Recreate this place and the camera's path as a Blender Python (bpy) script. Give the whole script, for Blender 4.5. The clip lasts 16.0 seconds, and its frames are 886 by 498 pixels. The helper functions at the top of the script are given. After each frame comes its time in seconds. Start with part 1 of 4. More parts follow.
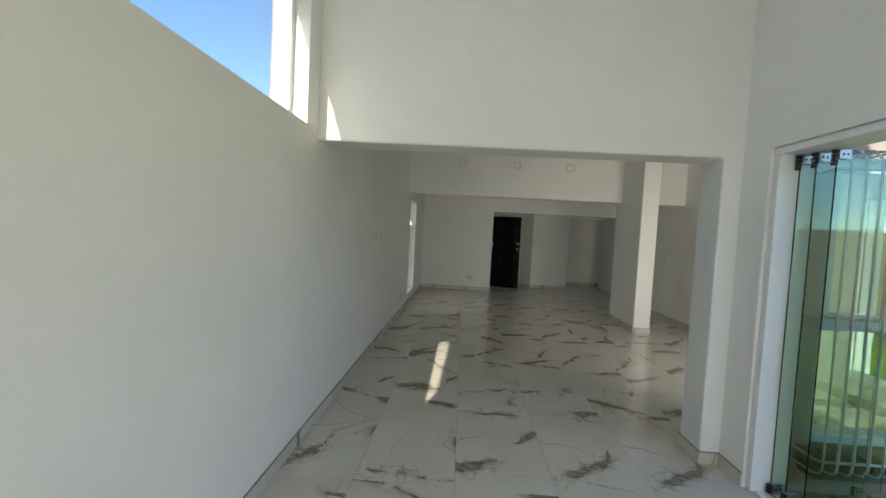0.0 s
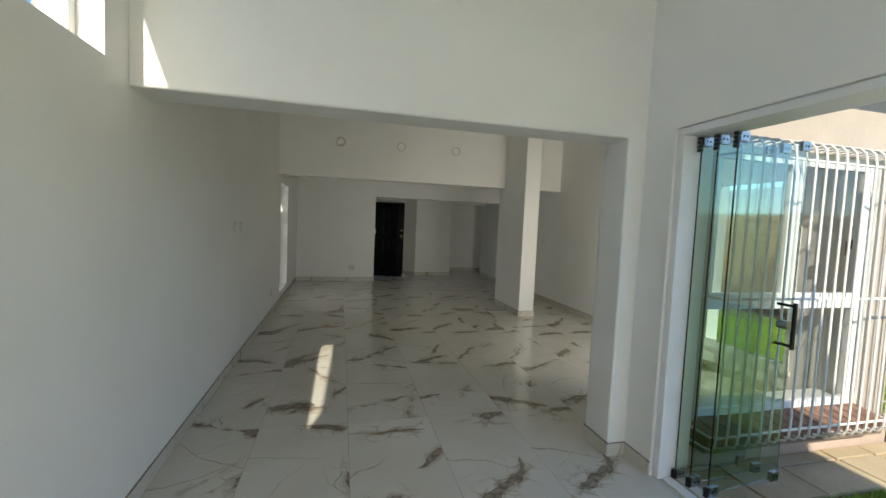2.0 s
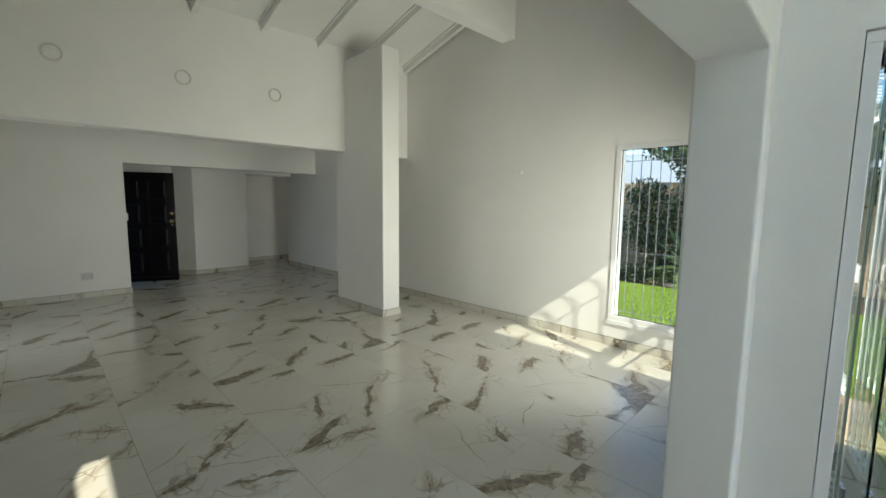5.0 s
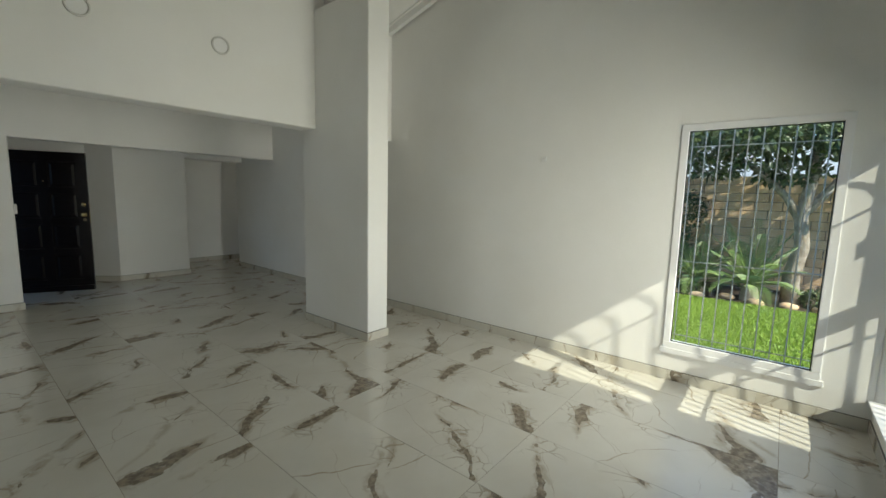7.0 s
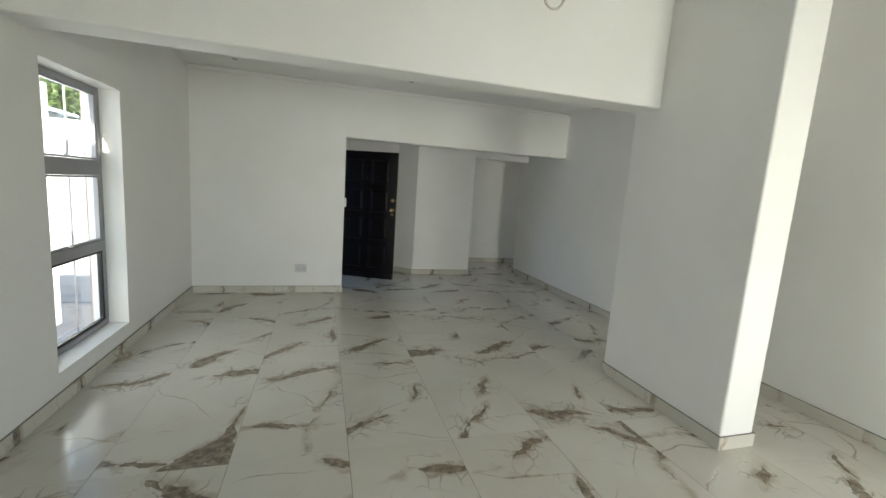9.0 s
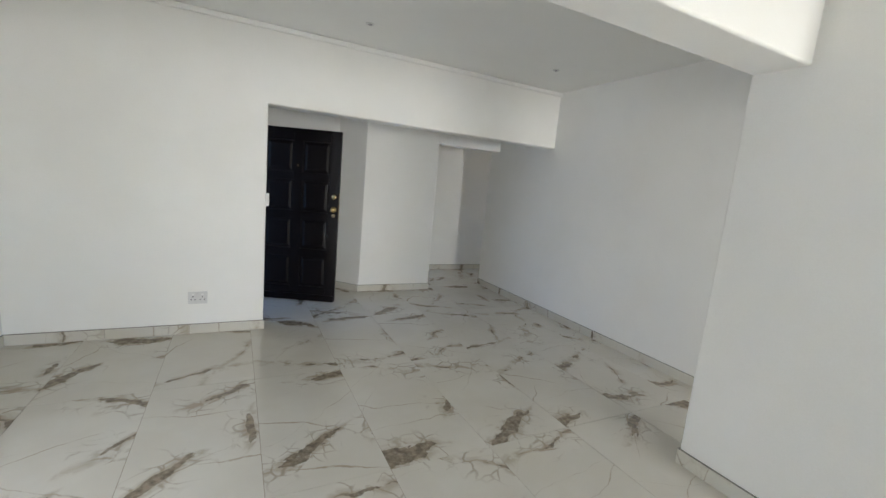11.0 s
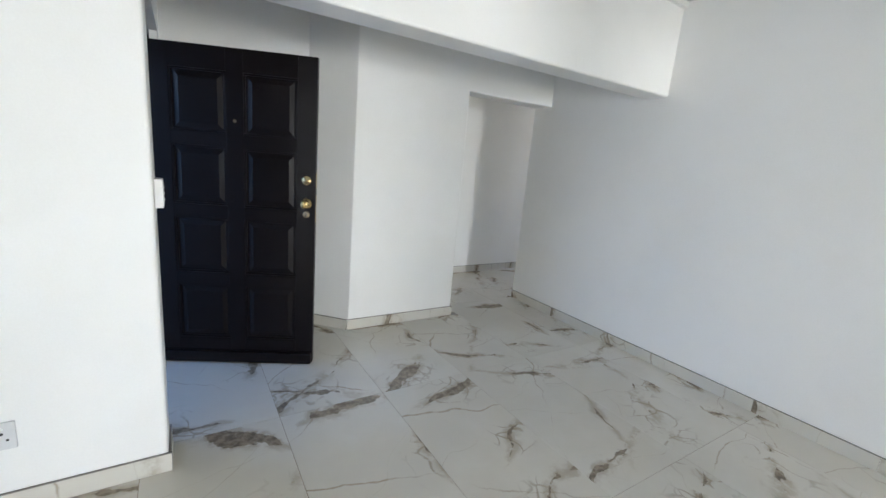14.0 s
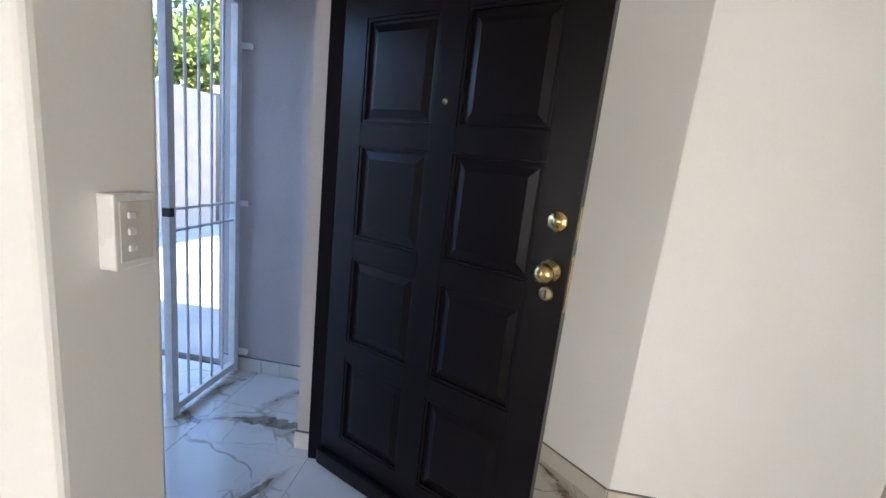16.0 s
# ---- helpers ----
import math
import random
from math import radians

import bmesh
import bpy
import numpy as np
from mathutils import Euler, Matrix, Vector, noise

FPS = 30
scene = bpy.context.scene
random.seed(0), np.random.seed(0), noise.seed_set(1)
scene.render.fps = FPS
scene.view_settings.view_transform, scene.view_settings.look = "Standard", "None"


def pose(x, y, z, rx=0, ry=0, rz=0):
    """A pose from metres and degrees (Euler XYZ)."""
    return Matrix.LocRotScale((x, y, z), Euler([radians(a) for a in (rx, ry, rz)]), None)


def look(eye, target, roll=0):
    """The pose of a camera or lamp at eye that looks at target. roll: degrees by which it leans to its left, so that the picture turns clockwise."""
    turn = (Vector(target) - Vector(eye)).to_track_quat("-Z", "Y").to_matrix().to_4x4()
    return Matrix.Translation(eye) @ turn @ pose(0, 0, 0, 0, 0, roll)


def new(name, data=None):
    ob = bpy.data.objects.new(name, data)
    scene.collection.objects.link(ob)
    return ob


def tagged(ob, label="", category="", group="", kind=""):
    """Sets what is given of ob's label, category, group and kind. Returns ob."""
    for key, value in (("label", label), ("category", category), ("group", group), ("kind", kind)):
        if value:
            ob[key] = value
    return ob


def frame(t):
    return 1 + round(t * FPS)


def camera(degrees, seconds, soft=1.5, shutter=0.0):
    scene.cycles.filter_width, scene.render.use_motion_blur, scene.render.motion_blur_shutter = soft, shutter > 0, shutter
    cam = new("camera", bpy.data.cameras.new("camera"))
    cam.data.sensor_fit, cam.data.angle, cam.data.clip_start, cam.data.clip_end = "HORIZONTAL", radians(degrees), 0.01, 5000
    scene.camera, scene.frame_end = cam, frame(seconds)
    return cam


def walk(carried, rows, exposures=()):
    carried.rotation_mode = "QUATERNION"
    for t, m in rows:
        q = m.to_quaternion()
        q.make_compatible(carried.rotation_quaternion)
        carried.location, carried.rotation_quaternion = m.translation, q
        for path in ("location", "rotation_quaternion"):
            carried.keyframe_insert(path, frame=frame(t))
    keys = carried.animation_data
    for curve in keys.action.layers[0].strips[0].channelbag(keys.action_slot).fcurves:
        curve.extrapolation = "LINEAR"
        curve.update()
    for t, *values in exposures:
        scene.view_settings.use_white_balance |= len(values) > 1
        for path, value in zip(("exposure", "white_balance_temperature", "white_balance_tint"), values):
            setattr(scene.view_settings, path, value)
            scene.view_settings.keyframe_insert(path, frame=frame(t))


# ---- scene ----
cam = camera(93.9, 16.0)
PATH = [
    (0, (0.226, 0.453, 1.529), (0.13, 2.449, 1.438), 3.1),
    (0.5, (0.247, 0.412, 1.519), (0.318, 2.41, 1.463), 3.3),
    (1, (0.2, 0.498, 1.498), (0.413, 2.485, 1.408), 3.0),
    (1.5, (0.168, 0.706, 1.483), (0.522, 2.671, 1.366), 2.7),
    (2, (0.167, 1.016, 1.524), (0.648, 2.953, 1.396), 2.5),
    (2.5, (0.122, 1.395, 1.518), (0.729, 3.295, 1.374), 2.4),
    (3, (0.007, 1.766, 1.507), (0.743, 3.619, 1.351), 2.0),
    (3.5, (-0.068, 2.105, 1.491), (0.798, 3.899, 1.317), 1.3),
    (4, (-0.093, 2.433, 1.517), (0.941, 4.135, 1.332), 0.5),
    (4.5, (-0.129, 2.752, 1.514), (1.104, 4.313, 1.311), 0.4),
    (6.8, (0.348, 4.107, 1.471), (2.0, 5.205, 1.219), 1.5),
    (7, (0.402, 4.207, 1.495), (1.937, 5.465, 1.247), 1.4),
    (7.5, (0.485, 4.534, 1.502), (1.666, 6.13, 1.258), 1.9),
    (8, (0.552, 4.908, 1.506), (1.355, 6.721, 1.241), 2.6),
    (8.2, (0.577, 5.037, 1.497), (1.213, 6.911, 1.212), 2.8),
    (10.3, (0.805, 6.663, 1.5), (1.35, 8.566, 1.213), 4.3),
    (10.5, (0.805, 6.819, 1.492), (1.454, 8.689, 1.204), 4.6),
    (11, (0.73, 7.19, 1.501), (1.628, 8.952, 1.201), 5.2),
    (11.5, (0.664, 7.575, 1.465), (1.697, 9.252, 1.122), 5.5),
    (12, (0.652, 7.948, 1.466), (1.76, 9.574, 1.107), 5.2),
    (12.5, (0.659, 8.328, 1.476), (1.871, 9.882, 1.136), 5.1),
    (13, (0.72, 8.678, 1.474), (1.91, 10.244, 1.11), 4.8),
    (13.5, (0.888, 8.993, 1.465), (2.046, 10.578, 1.08), 4.7),
    (14, (1.071, 9.357, 1.456), (2.131, 11.002, 1.042), 5.0),
    (14.5, (1.225, 9.71, 1.456), (2.105, 11.458, 1.045), 5.0),
    (15, (1.357, 10.072, 1.39), (1.994, 11.922, 0.976), 5.2),
    (15.5, (1.453, 10.474, 1.398), (1.702, 12.417, 0.996), 5.4),
    (16, (1.559, 10.851, 1.381), (1.345, 12.8, 0.989), 6.4),
]
EXPOSURES = [(0.0, 1.5, 7150, 5), (0.6, 1.32, 7150, 5), (1.3, 1.32, 7150, 5), (2.0, 1.45, 7200, 5), (2.5, 1.58, 7100, 4), (3.0, 1.8, 7050, 3), (4.0, 2.0, 7000, 2), (4.5, 1.98, 6950, 1), (7.0, 1.82, 6950, 1),
             (7.5, 1.95, 6900, 1), (8.2, 2.28, 6800, 1), (10.3, 2.97, 6750, 8), (12.0, 3.45, 6150, 9), (12.5, 3.6, 6100, 9), (14.5, 3.8, 6300, 9), (15.5, 3.9, 6750, 9), (16.0, 3.8, 7050, 14)]
walk(cam, [(t, look(eye, target, roll)) for t, eye, target, roll in PATH], EXPOSURES)


# ---- light ----
SUN_WAY = Vector((0.292, 1.0, -0.786)).normalized()
world = bpy.data.worlds.new("sky")
scene.world = world
world.use_nodes = True
wn = world.node_tree
sky = wn.nodes.new("ShaderNodeTexSky")
sky.sky_type = "NISHITA"
sky.sun_disc = False
sky.dust_density, sky.ozone_density = 0.1, 8.0
sky.sun_elevation = math.asin(-SUN_WAY.z)
sky.sun_rotation = math.atan2(-SUN_WAY.x, -SUN_WAY.y)
wn.links.new(sky.outputs[0], wn.nodes["Background"].inputs[0])
wn.nodes["Background"].inputs[1].default_value = 0.122
sun_data = bpy.data.lights.new("sun", "SUN")
sun_data.energy, sun_data.angle, sun_data.color = 2.25, radians(0.5), (1.0, 0.95, 0.87)
sun = new("sun", sun_data)
sun.matrix_world = look((-6, -20, 16), Vector((-6, -20, 16)) + SUN_WAY)


def opening_lamp(name, x, y, z, turn, width, height, watts, colour, spread=180):
    """Stand-in for daylight: an added area lamp of the given size, facing the room."""
    d = bpy.data.lights.new(name, "AREA")
    d.shape, d.size, d.size_y, d.energy, d.color = "RECTANGLE", width, height, watts, colour
    d.spread = radians(spread)
    ob = new(name, d)
    ob.matrix_world = pose(x, y, z, 90, 0, turn)
    return ob


opening_lamp("daylight_courtyard_window", 3.25, 3.49, 1.25, 0, 1.1, 1.6, 8.4, (1.0, 0.97, 0.92), 112)
opening_lamp("daylight_slim_window", -1.30, 9.06, 1.15, -90, 0.95, 1.85, 2.8, (0.97, 0.98, 1.0))
opening_lamp("daylight_folding_doors", 2.30, -0.45, 1.05, 90, 4.1, 2.0, 7.5, (1.0, 0.97, 0.92))
# lamp added at the unseen south end to brighten the sun room
opening_lamp("added_south_light", 0.65, -2.92, 1.07, 0, 2.4, 2.0, 6.0, (1.0, 0.97, 0.92))
# lamp added in an unseen opening to brighten the passage
opening_lamp("added_passage_light", 7.15, 13.25, 1.5, 90, 0.7, 1.0, 0.85, (1.0, 0.94, 0.84))
# fill lamp added against the blank side room wall, out of view
opening_lamp("added_bedroom_light", 7.15, 14.5, 1.5, 90, 0.8, 1.0, 1.2, (0.97, 0.98, 1.0))


# ---- materials ----
def material(name, colour, rough=0.6, metal=0.0, spec=0.5):
    m = bpy.data.materials.new(name)
    m.use_nodes = True
    b = m.node_tree.nodes["Principled BSDF"]
    b.inputs["Base Color"].default_value = (*colour, 1)
    b.inputs["Roughness"].default_value = rough
    b.inputs["Metallic"].default_value = metal
    b.inputs["Specular IOR Level"].default_value = spec
    return m, m.node_tree, b


def math_node(nt, op, a, b=None, c=None, clamp=False):
    n = nt.nodes.new("ShaderNodeMath")
    n.operation, n.use_clamp = op, clamp
    for i, v in enumerate((a, b, c)):
        if v is None:
            continue
        if isinstance(v, (int, float)):
            n.inputs[i].default_value = v
        else:
            nt.links.new(v, n.inputs[i])
    return n.outputs[0]


def noise_node(nt, vec, scale, detail=4.0, rough=0.55, colour=False):
    n = nt.nodes.new("ShaderNodeTexNoise")
    n.inputs["Scale"].default_value, n.inputs["Detail"].default_value, n.inputs["Roughness"].default_value = scale, detail, rough
    nt.links.new(vec, n.inputs["Vector"])
    return n.outputs["Color" if colour else "Fac"]


def smooth(nt, v, lo, hi, out_lo=0.0, out_hi=1.0):
    n = nt.nodes.new("ShaderNodeMapRange")
    n.interpolation_type = "SMOOTHSTEP"
    nt.links.new(v, n.inputs["Value"])
    for key, x in zip(("From Min", "From Max", "To Min", "To Max"), (lo, hi, out_lo, out_hi)):
        n.inputs[key].default_value = x
    return n.outputs[0]


def mix_colour(nt, fac, a, b):
    n = nt.nodes.new("ShaderNodeMix")
    n.data_type = "RGBA"
    if isinstance(fac, (int, float)):
        n.inputs["Factor"].default_value = fac
    else:
        nt.links.new(fac, n.inputs["Factor"])
    for i, v in ((6, a), (7, b)):
        if isinstance(v, tuple):
            n.inputs[i].default_value = (*v, 1)
        else:
            nt.links.new(v, n.inputs[i])
    return n.outputs[2]


def coords(nt, kind="Object"):
    return nt.nodes.new("ShaderNodeTexCoord").outputs[kind]


def vec_op(nt, op, a, b, scale=None):
    n = nt.nodes.new("ShaderNodeVectorMath")
    n.operation = op
    for i, v in enumerate((a, b)):
        if v is None:
            continue
        if isinstance(v, tuple):
            n.inputs[i].default_value = v
        else:
            nt.links.new(v, n.inputs[i])
    if scale is not None:
        if isinstance(scale, (int, float)):
            n.inputs["Scale"].default_value = scale
        else:
            nt.links.new(scale, n.inputs["Scale"])
    return n.outputs[0]


def bump(nt, b, height, strength, distance):
    n = nt.nodes.new("ShaderNodeBump")
    n.inputs["Strength"].default_value, n.inputs["Distance"].default_value = strength, distance
    nt.links.new(height, n.inputs["Height"])
    nt.links.new(n.outputs[0], b.inputs["Normal"])


def mottled(name, dark, light, scale=6.0, rough=0.6, metal=0.0, fine=60.0, relief=0.2, depth=0.003, spec=0.5, per_piece=0.0):
    """A surface with broad stains, fine grain and relief."""
    m, nt, b = material(name, light, rough, metal, spec)
    g = nt.nodes.new("ShaderNodeNewGeometry").outputs["Position"]
    broad, grain = noise_node(nt, g, scale, 5), noise_node(nt, g, fine, 3)
    f = math_node(nt, "ADD", math_node(nt, "MULTIPLY", broad, 0.7), math_node(nt, "MULTIPLY", grain, 0.3))
    f = smooth(nt, f, 0.35, 0.65)
    if per_piece:
        r = nt.nodes.new("ShaderNodeObjectInfo").outputs["Random"]
        f = math_node(nt, "ADD", math_node(nt, "MULTIPLY", f, 1 - per_piece), math_node(nt, "MULTIPLY", r, per_piece))
    nt.links.new(mix_colour(nt, f, dark, light), b.inputs["Base Color"])
    nt.links.new(smooth(nt, broad, 0.3, 0.7, max(rough - 0.08, 0.02), min(rough + 0.08, 1)), b.inputs["Roughness"])
    bump(nt, b, grain, relief, depth)
    return m


PLASTER = mottled("white_wall_paint", (0.80, 0.795, 0.77), (0.84, 0.835, 0.815), 1.3, 0.55, 0, 140, 0.12, 0.002, 0.3)
CEILING = mottled("white_ceiling_paint", (0.80, 0.80, 0.78), (0.84, 0.84, 0.82), 1.1, 0.7, 0, 120, 0.1, 0.002, 0.3)
BEIGE = mottled("beige_outdoor_render", (0.43, 0.36, 0.30), (0.50, 0.42, 0.355), 2.0, 0.85, 0, 90, 0.35, 0.004, 0.3)
PINKISH = mottled("pinkish_plinth_render", (0.42, 0.32, 0.26), (0.50, 0.39, 0.32), 2.5, 0.85, 0, 80, 0.35, 0.004, 0.3)
GREY_RENDER = mottled("grey_porch_render", (0.42, 0.38, 0.365), (0.47, 0.43, 0.41), 2.0, 0.85, 0, 90, 0.3, 0.004, 0.3)
WHITE_FRAME = mottled("white_powder_coat", (0.76, 0.77, 0.78), (0.82, 0.82, 0.83), 3, 0.35, 0, 200, 0.03, 0.001)
GREY_FRAME = mottled("grey_aluminium", (0.30, 0.30, 0.32), (0.36, 0.36, 0.38), 3, 0.4, 0.6, 200, 0.03, 0.001)
STEEL = mottled("brushed_steel", (0.42, 0.42, 0.43), (0.55, 0.55, 0.56), 30, 0.32, 1.0, 300, 0.05, 0.001)
DARK_METAL = mottled("dark_bronze_metal", (0.035, 0.032, 0.03), (0.06, 0.055, 0.05), 20, 0.4, 0.7, 200, 0.05, 0.001)
OLD_BRASS = mottled("dull_brass", (0.20, 0.15, 0.09), (0.34, 0.27, 0.17), 40, 0.35, 1.0, 300, 0.05, 0.001)
BRASS = mottled("polished_brass", (0.45, 0.31, 0.13), (0.60, 0.43, 0.20), 40, 0.22, 1.0, 300, 0.05, 0.001)
BARS = mottled("white_painted_bar", (0.68, 0.67, 0.65), (0.80, 0.79, 0.77), 12, 0.4, 0, 120, 0.1, 0.001)
DULL_BARS = mottled("dull_grey_bar", (0.30, 0.30, 0.29), (0.42, 0.42, 0.41), 12, 0.5, 0, 120, 0.1, 0.001)
PLASTIC = mottled("white_plastic", (0.78, 0.78, 0.77), (0.82, 0.82, 0.81), 5, 0.3, 0, 200, 0.02, 0.001)
SOCKET_WHITE = mottled("dull_white_socket_plastic", (0.60, 0.60, 0.60), (0.66, 0.66, 0.66), 5, 0.35, 0, 200, 0.02, 0.001)
OFF_WHITE = mottled("off_white_plastic", (0.60, 0.59, 0.56), (0.66, 0.65, 0.62), 5, 0.4, 0, 200, 0.02, 0.001)
BLACK = mottled("black_rubber", (0.012, 0.012, 0.012), (0.025, 0.025, 0.025), 10, 0.6, 0, 100, 0.1, 0.001)
SEALANT = mottled("grey_sealant", (0.14, 0.13, 0.12), (0.22, 0.21, 0.19), 20, 0.6, 0, 100, 0.1, 0.001)
GROUT = mottled("tile_grout", (0.22, 0.18, 0.13), (0.33, 0.28, 0.21), 8, 0.9, 0, 200, 0.2, 0.001)
PAVING = mottled("pale_driveway_paving", (0.40, 0.37, 0.34), (0.52, 0.49, 0.46), 1.5, 0.85, 0, 60, 0.4, 0.004)
FLAG = mottled("sandstone_flag", (0.38, 0.28, 0.17), (0.56, 0.46, 0.31), 2.5, 0.8, 0, 70, 0.5, 0.006, 0.3, 0.45)
CLINKER = mottled("brown_sill_brick", (0.19, 0.10, 0.07), (0.32, 0.19, 0.14), 4, 0.75, 0, 90, 0.4, 0.004, 0.3, 0.4)
SANDBLOCK = mottled("sandstone_block", (0.58, 0.38, 0.21), (0.80, 0.58, 0.37), 3, 0.85, 0, 50, 0.6, 0.01, 0.3, 0.45)
MORTAR = mottled("dark_mortar", (0.14, 0.11, 0.08), (0.24, 0.19, 0.14), 5, 0.9, 0, 80, 0.4, 0.004)
SOIL = mottled("dark_soil", (0.035, 0.022, 0.014), (0.09, 0.06, 0.04), 6, 0.95, 0, 50, 0.7, 0.02)
LAWN = mottled("lawn_ground", (0.11, 0.17, 0.025), (0.19, 0.27, 0.04), 4, 0.9, 0, 60, 0.6, 0.02)
BARK = mottled("tree_bark", (0.20, 0.16, 0.12), (0.42, 0.36, 0.29), 9, 0.9, 0, 45, 0.8, 0.02)
ROOF_TILE = mottled("pink_roof_tile", (0.36, 0.21, 0.17), (0.50, 0.32, 0.26), 4, 0.8, 0, 60, 0.4, 0.006, 0.3, 0.3)
# the side room's dimness is put into this dark blue-grey wall colour
DIM_ROOM = mottled("dim_room_tone", (0.20, 0.22, 0.28), (0.26, 0.28, 0.34), 2, 0.6, 0, 100, 0.1, 0.002)
DOWNLIGHT = mottled("satin_chrome", (0.60, 0.60, 0.59), (0.68, 0.68, 0.67), 30, 0.35, 0.3, 200, 0.05, 0.001)


def marble(name):
    """Polished porcelain: warm white with a few torn brown shards and hair veins that differ from tile to tile."""
    m, nt, b = material(name, (0.7, 0.68, 0.63), 0.16, 0, 0.5)
    o = coords(nt)
    r = nt.nodes.new("ShaderNodeObjectInfo").outputs["Random"]

    def chance(k):
        return math_node(nt, "FRACT", math_node(nt, "MULTIPLY_ADD", r, 7.31 + 13.7 * k, 0.37 * k))

    def between(k, lo, hi):
        return math_node(nt, "MULTIPLY_ADD", chance(k), hi - lo, lo)

    shift = nt.nodes.new("ShaderNodeCombineXYZ")
    nt.links.new(math_node(nt, "MULTIPLY", r, 53.0), shift.inputs[0])
    nt.links.new(math_node(nt, "MULTIPLY", r, 171.0), shift.inputs[1])
    own = vec_op(nt, "ADD", o, shift.outputs[0])
    warp = vec_op(nt, "SUBTRACT", noise_node(nt, own, 2.4, 2, 0.45, True), (0.5, 0.5, 0.5))
    rough_warp = vec_op(nt, "SUBTRACT", noise_node(nt, own, 14.0, 4, 0.6, True), (0.5, 0.5, 0.5))
    bent = vec_op(nt, "ADD", vec_op(nt, "ADD", o, vec_op(nt, "SCALE", warp, None, 0.26)), vec_op(nt, "SCALE", rough_warp, None, 0.03))

    def vein(k, x, y, spread, lo, hi, length, width, ragged):
        """Depth inside one tapering vein and nearness to it."""
        at = nt.nodes.new("ShaderNodeCombineXYZ")
        nt.links.new(between(k, x - spread, x + spread), at.inputs[0])
        nt.links.new(between(k + 0.31, y - spread, y + spread), at.inputs[1])
        turn = nt.nodes.new("ShaderNodeVectorRotate")
        turn.rotation_type = "Z_AXIS"
        nt.links.new(vec_op(nt, "SUBTRACT", bent, at.outputs[0]), turn.inputs["Vector"])
        nt.links.new(between(k + 0.57, -hi, -lo), turn.inputs["Angle"])
        xyz = nt.nodes.new("ShaderNodeSeparateXYZ")
        nt.links.new(turn.outputs[0], xyz.inputs[0])
        along = math_node(nt, "DIVIDE", xyz.outputs[0], between(k + 0.83, 0.75 * length, 1.2 * length))
        taper = math_node(nt, "SUBTRACT", 1.0, math_node(nt, "MULTIPLY", along, along))
        grain = noise_node(nt, vec_op(nt, "ADD", vec_op(nt, "MULTIPLY", turn.outputs[0], (6.5, 12.0, 1.0)), shift.outputs[0]), 1.0, 3, 0.55)
        torn = math_node(nt, "MULTIPLY_ADD", math_node(nt, "SUBTRACT", grain, 0.5), ragged * width, math_node(nt, "MULTIPLY", taper, between(k + 1.21, -0.2 * width, 1.25 * width)))
        side = math_node(nt, "ABSOLUTE", xyz.outputs[1])
        near = math_node(nt, "MULTIPLY", smooth(nt, side, 0.05, 0.20, 1.0, 0.0), smooth(nt, taper, -0.4, 0.5))
        return math_node(nt, "SUBTRACT", torn, side), near

    def most(a, b):
        return b if a is None else math_node(nt, "MAXIMUM", a, b)

    bold = thin = web = wash = None
    for k, x, y, lo, hi, length, width in ((1, 0.17, 0.47, -0.9, 0.5, 0.25, 0.042), (2, -0.20, -0.43, -0.5, 1.2, 0.30, 0.050), (3, 0.24, -0.05, 0.6, 1.7, 0.14, 0.026)):
        f, near = vein(k, x, y, 0.13, lo, hi, length, width, 3.4)
        bold = most(bold, smooth(nt, f, -0.001, 0.006))
        wash = most(wash, smooth(nt, f, -0.055, 0.0))
        gate = smooth(nt, chance(k + 2.2), 0.15, 0.25)
        web = most(web, math_node(nt, "MULTIPLY", near, gate))
    for k, x, y, lo, hi, length, width in ((4, -0.10, 0.15, -0.9, 0.2, 0.42, 0.006), (5, 0.12, -0.40, -0.8, 0.5, 0.34, 0.006), (6, 0.05, 0.45, -0.2, 1.0, 0.34, 0.005), (7, -0.15, -0.08, 0.4, 1.3, 0.26, 0.006)):
        f, near = vein(k, x, y, 0.16, lo, hi, length, width, 2.2)
        thin = most(thin, smooth(nt, f, -0.003, 0.006))
    cells = nt.nodes.new("ShaderNodeTexVoronoi")
    cells.feature = "DISTANCE_TO_EDGE"
    cells.inputs["Scale"].default_value = 7.5
    nt.links.new(vec_op(nt, "ADD", vec_op(nt, "ADD", own, vec_op(nt, "SCALE", warp, None, 0.5)), vec_op(nt, "SCALE", rough_warp, None, 0.02)), cells.inputs["Vector"])
    line = smooth(nt, cells.outputs["Distance"], 0.01, 0.07, 1.0, 0.0)
    fleck = noise_node(nt, own, 17.0, 5, 0.65)
    patchy = smooth(nt, noise_node(nt, own, 6.5, 4, 0.6), 0.40, 0.54)
    web = math_node(nt, "MULTIPLY", math_node(nt, "MULTIPLY", web, line), patchy)
    bold = math_node(nt, "MULTIPLY", bold, smooth(nt, fleck, 0.30, 0.46, 0.5, 1.0))
    cloud = noise_node(nt, own, 1.6, 4)
    base = mix_colour(nt, smooth(nt, cloud, 0.35, 0.7), (0.575, 0.55, 0.485), (0.63, 0.61, 0.55))
    base = mix_colour(nt, math_node(nt, "MULTIPLY", thin, smooth(nt, fleck, 0.33, 0.55, 0.3, 0.75)), base, (0.29, 0.225, 0.15))
    base = mix_colour(nt, math_node(nt, "MULTIPLY", web, 0.6), base, (0.235, 0.185, 0.125))
    base = mix_colour(nt, math_node(nt, "MULTIPLY", math_node(nt, "MULTIPLY", wash, patchy), 0.6), base, (0.33, 0.265, 0.185))
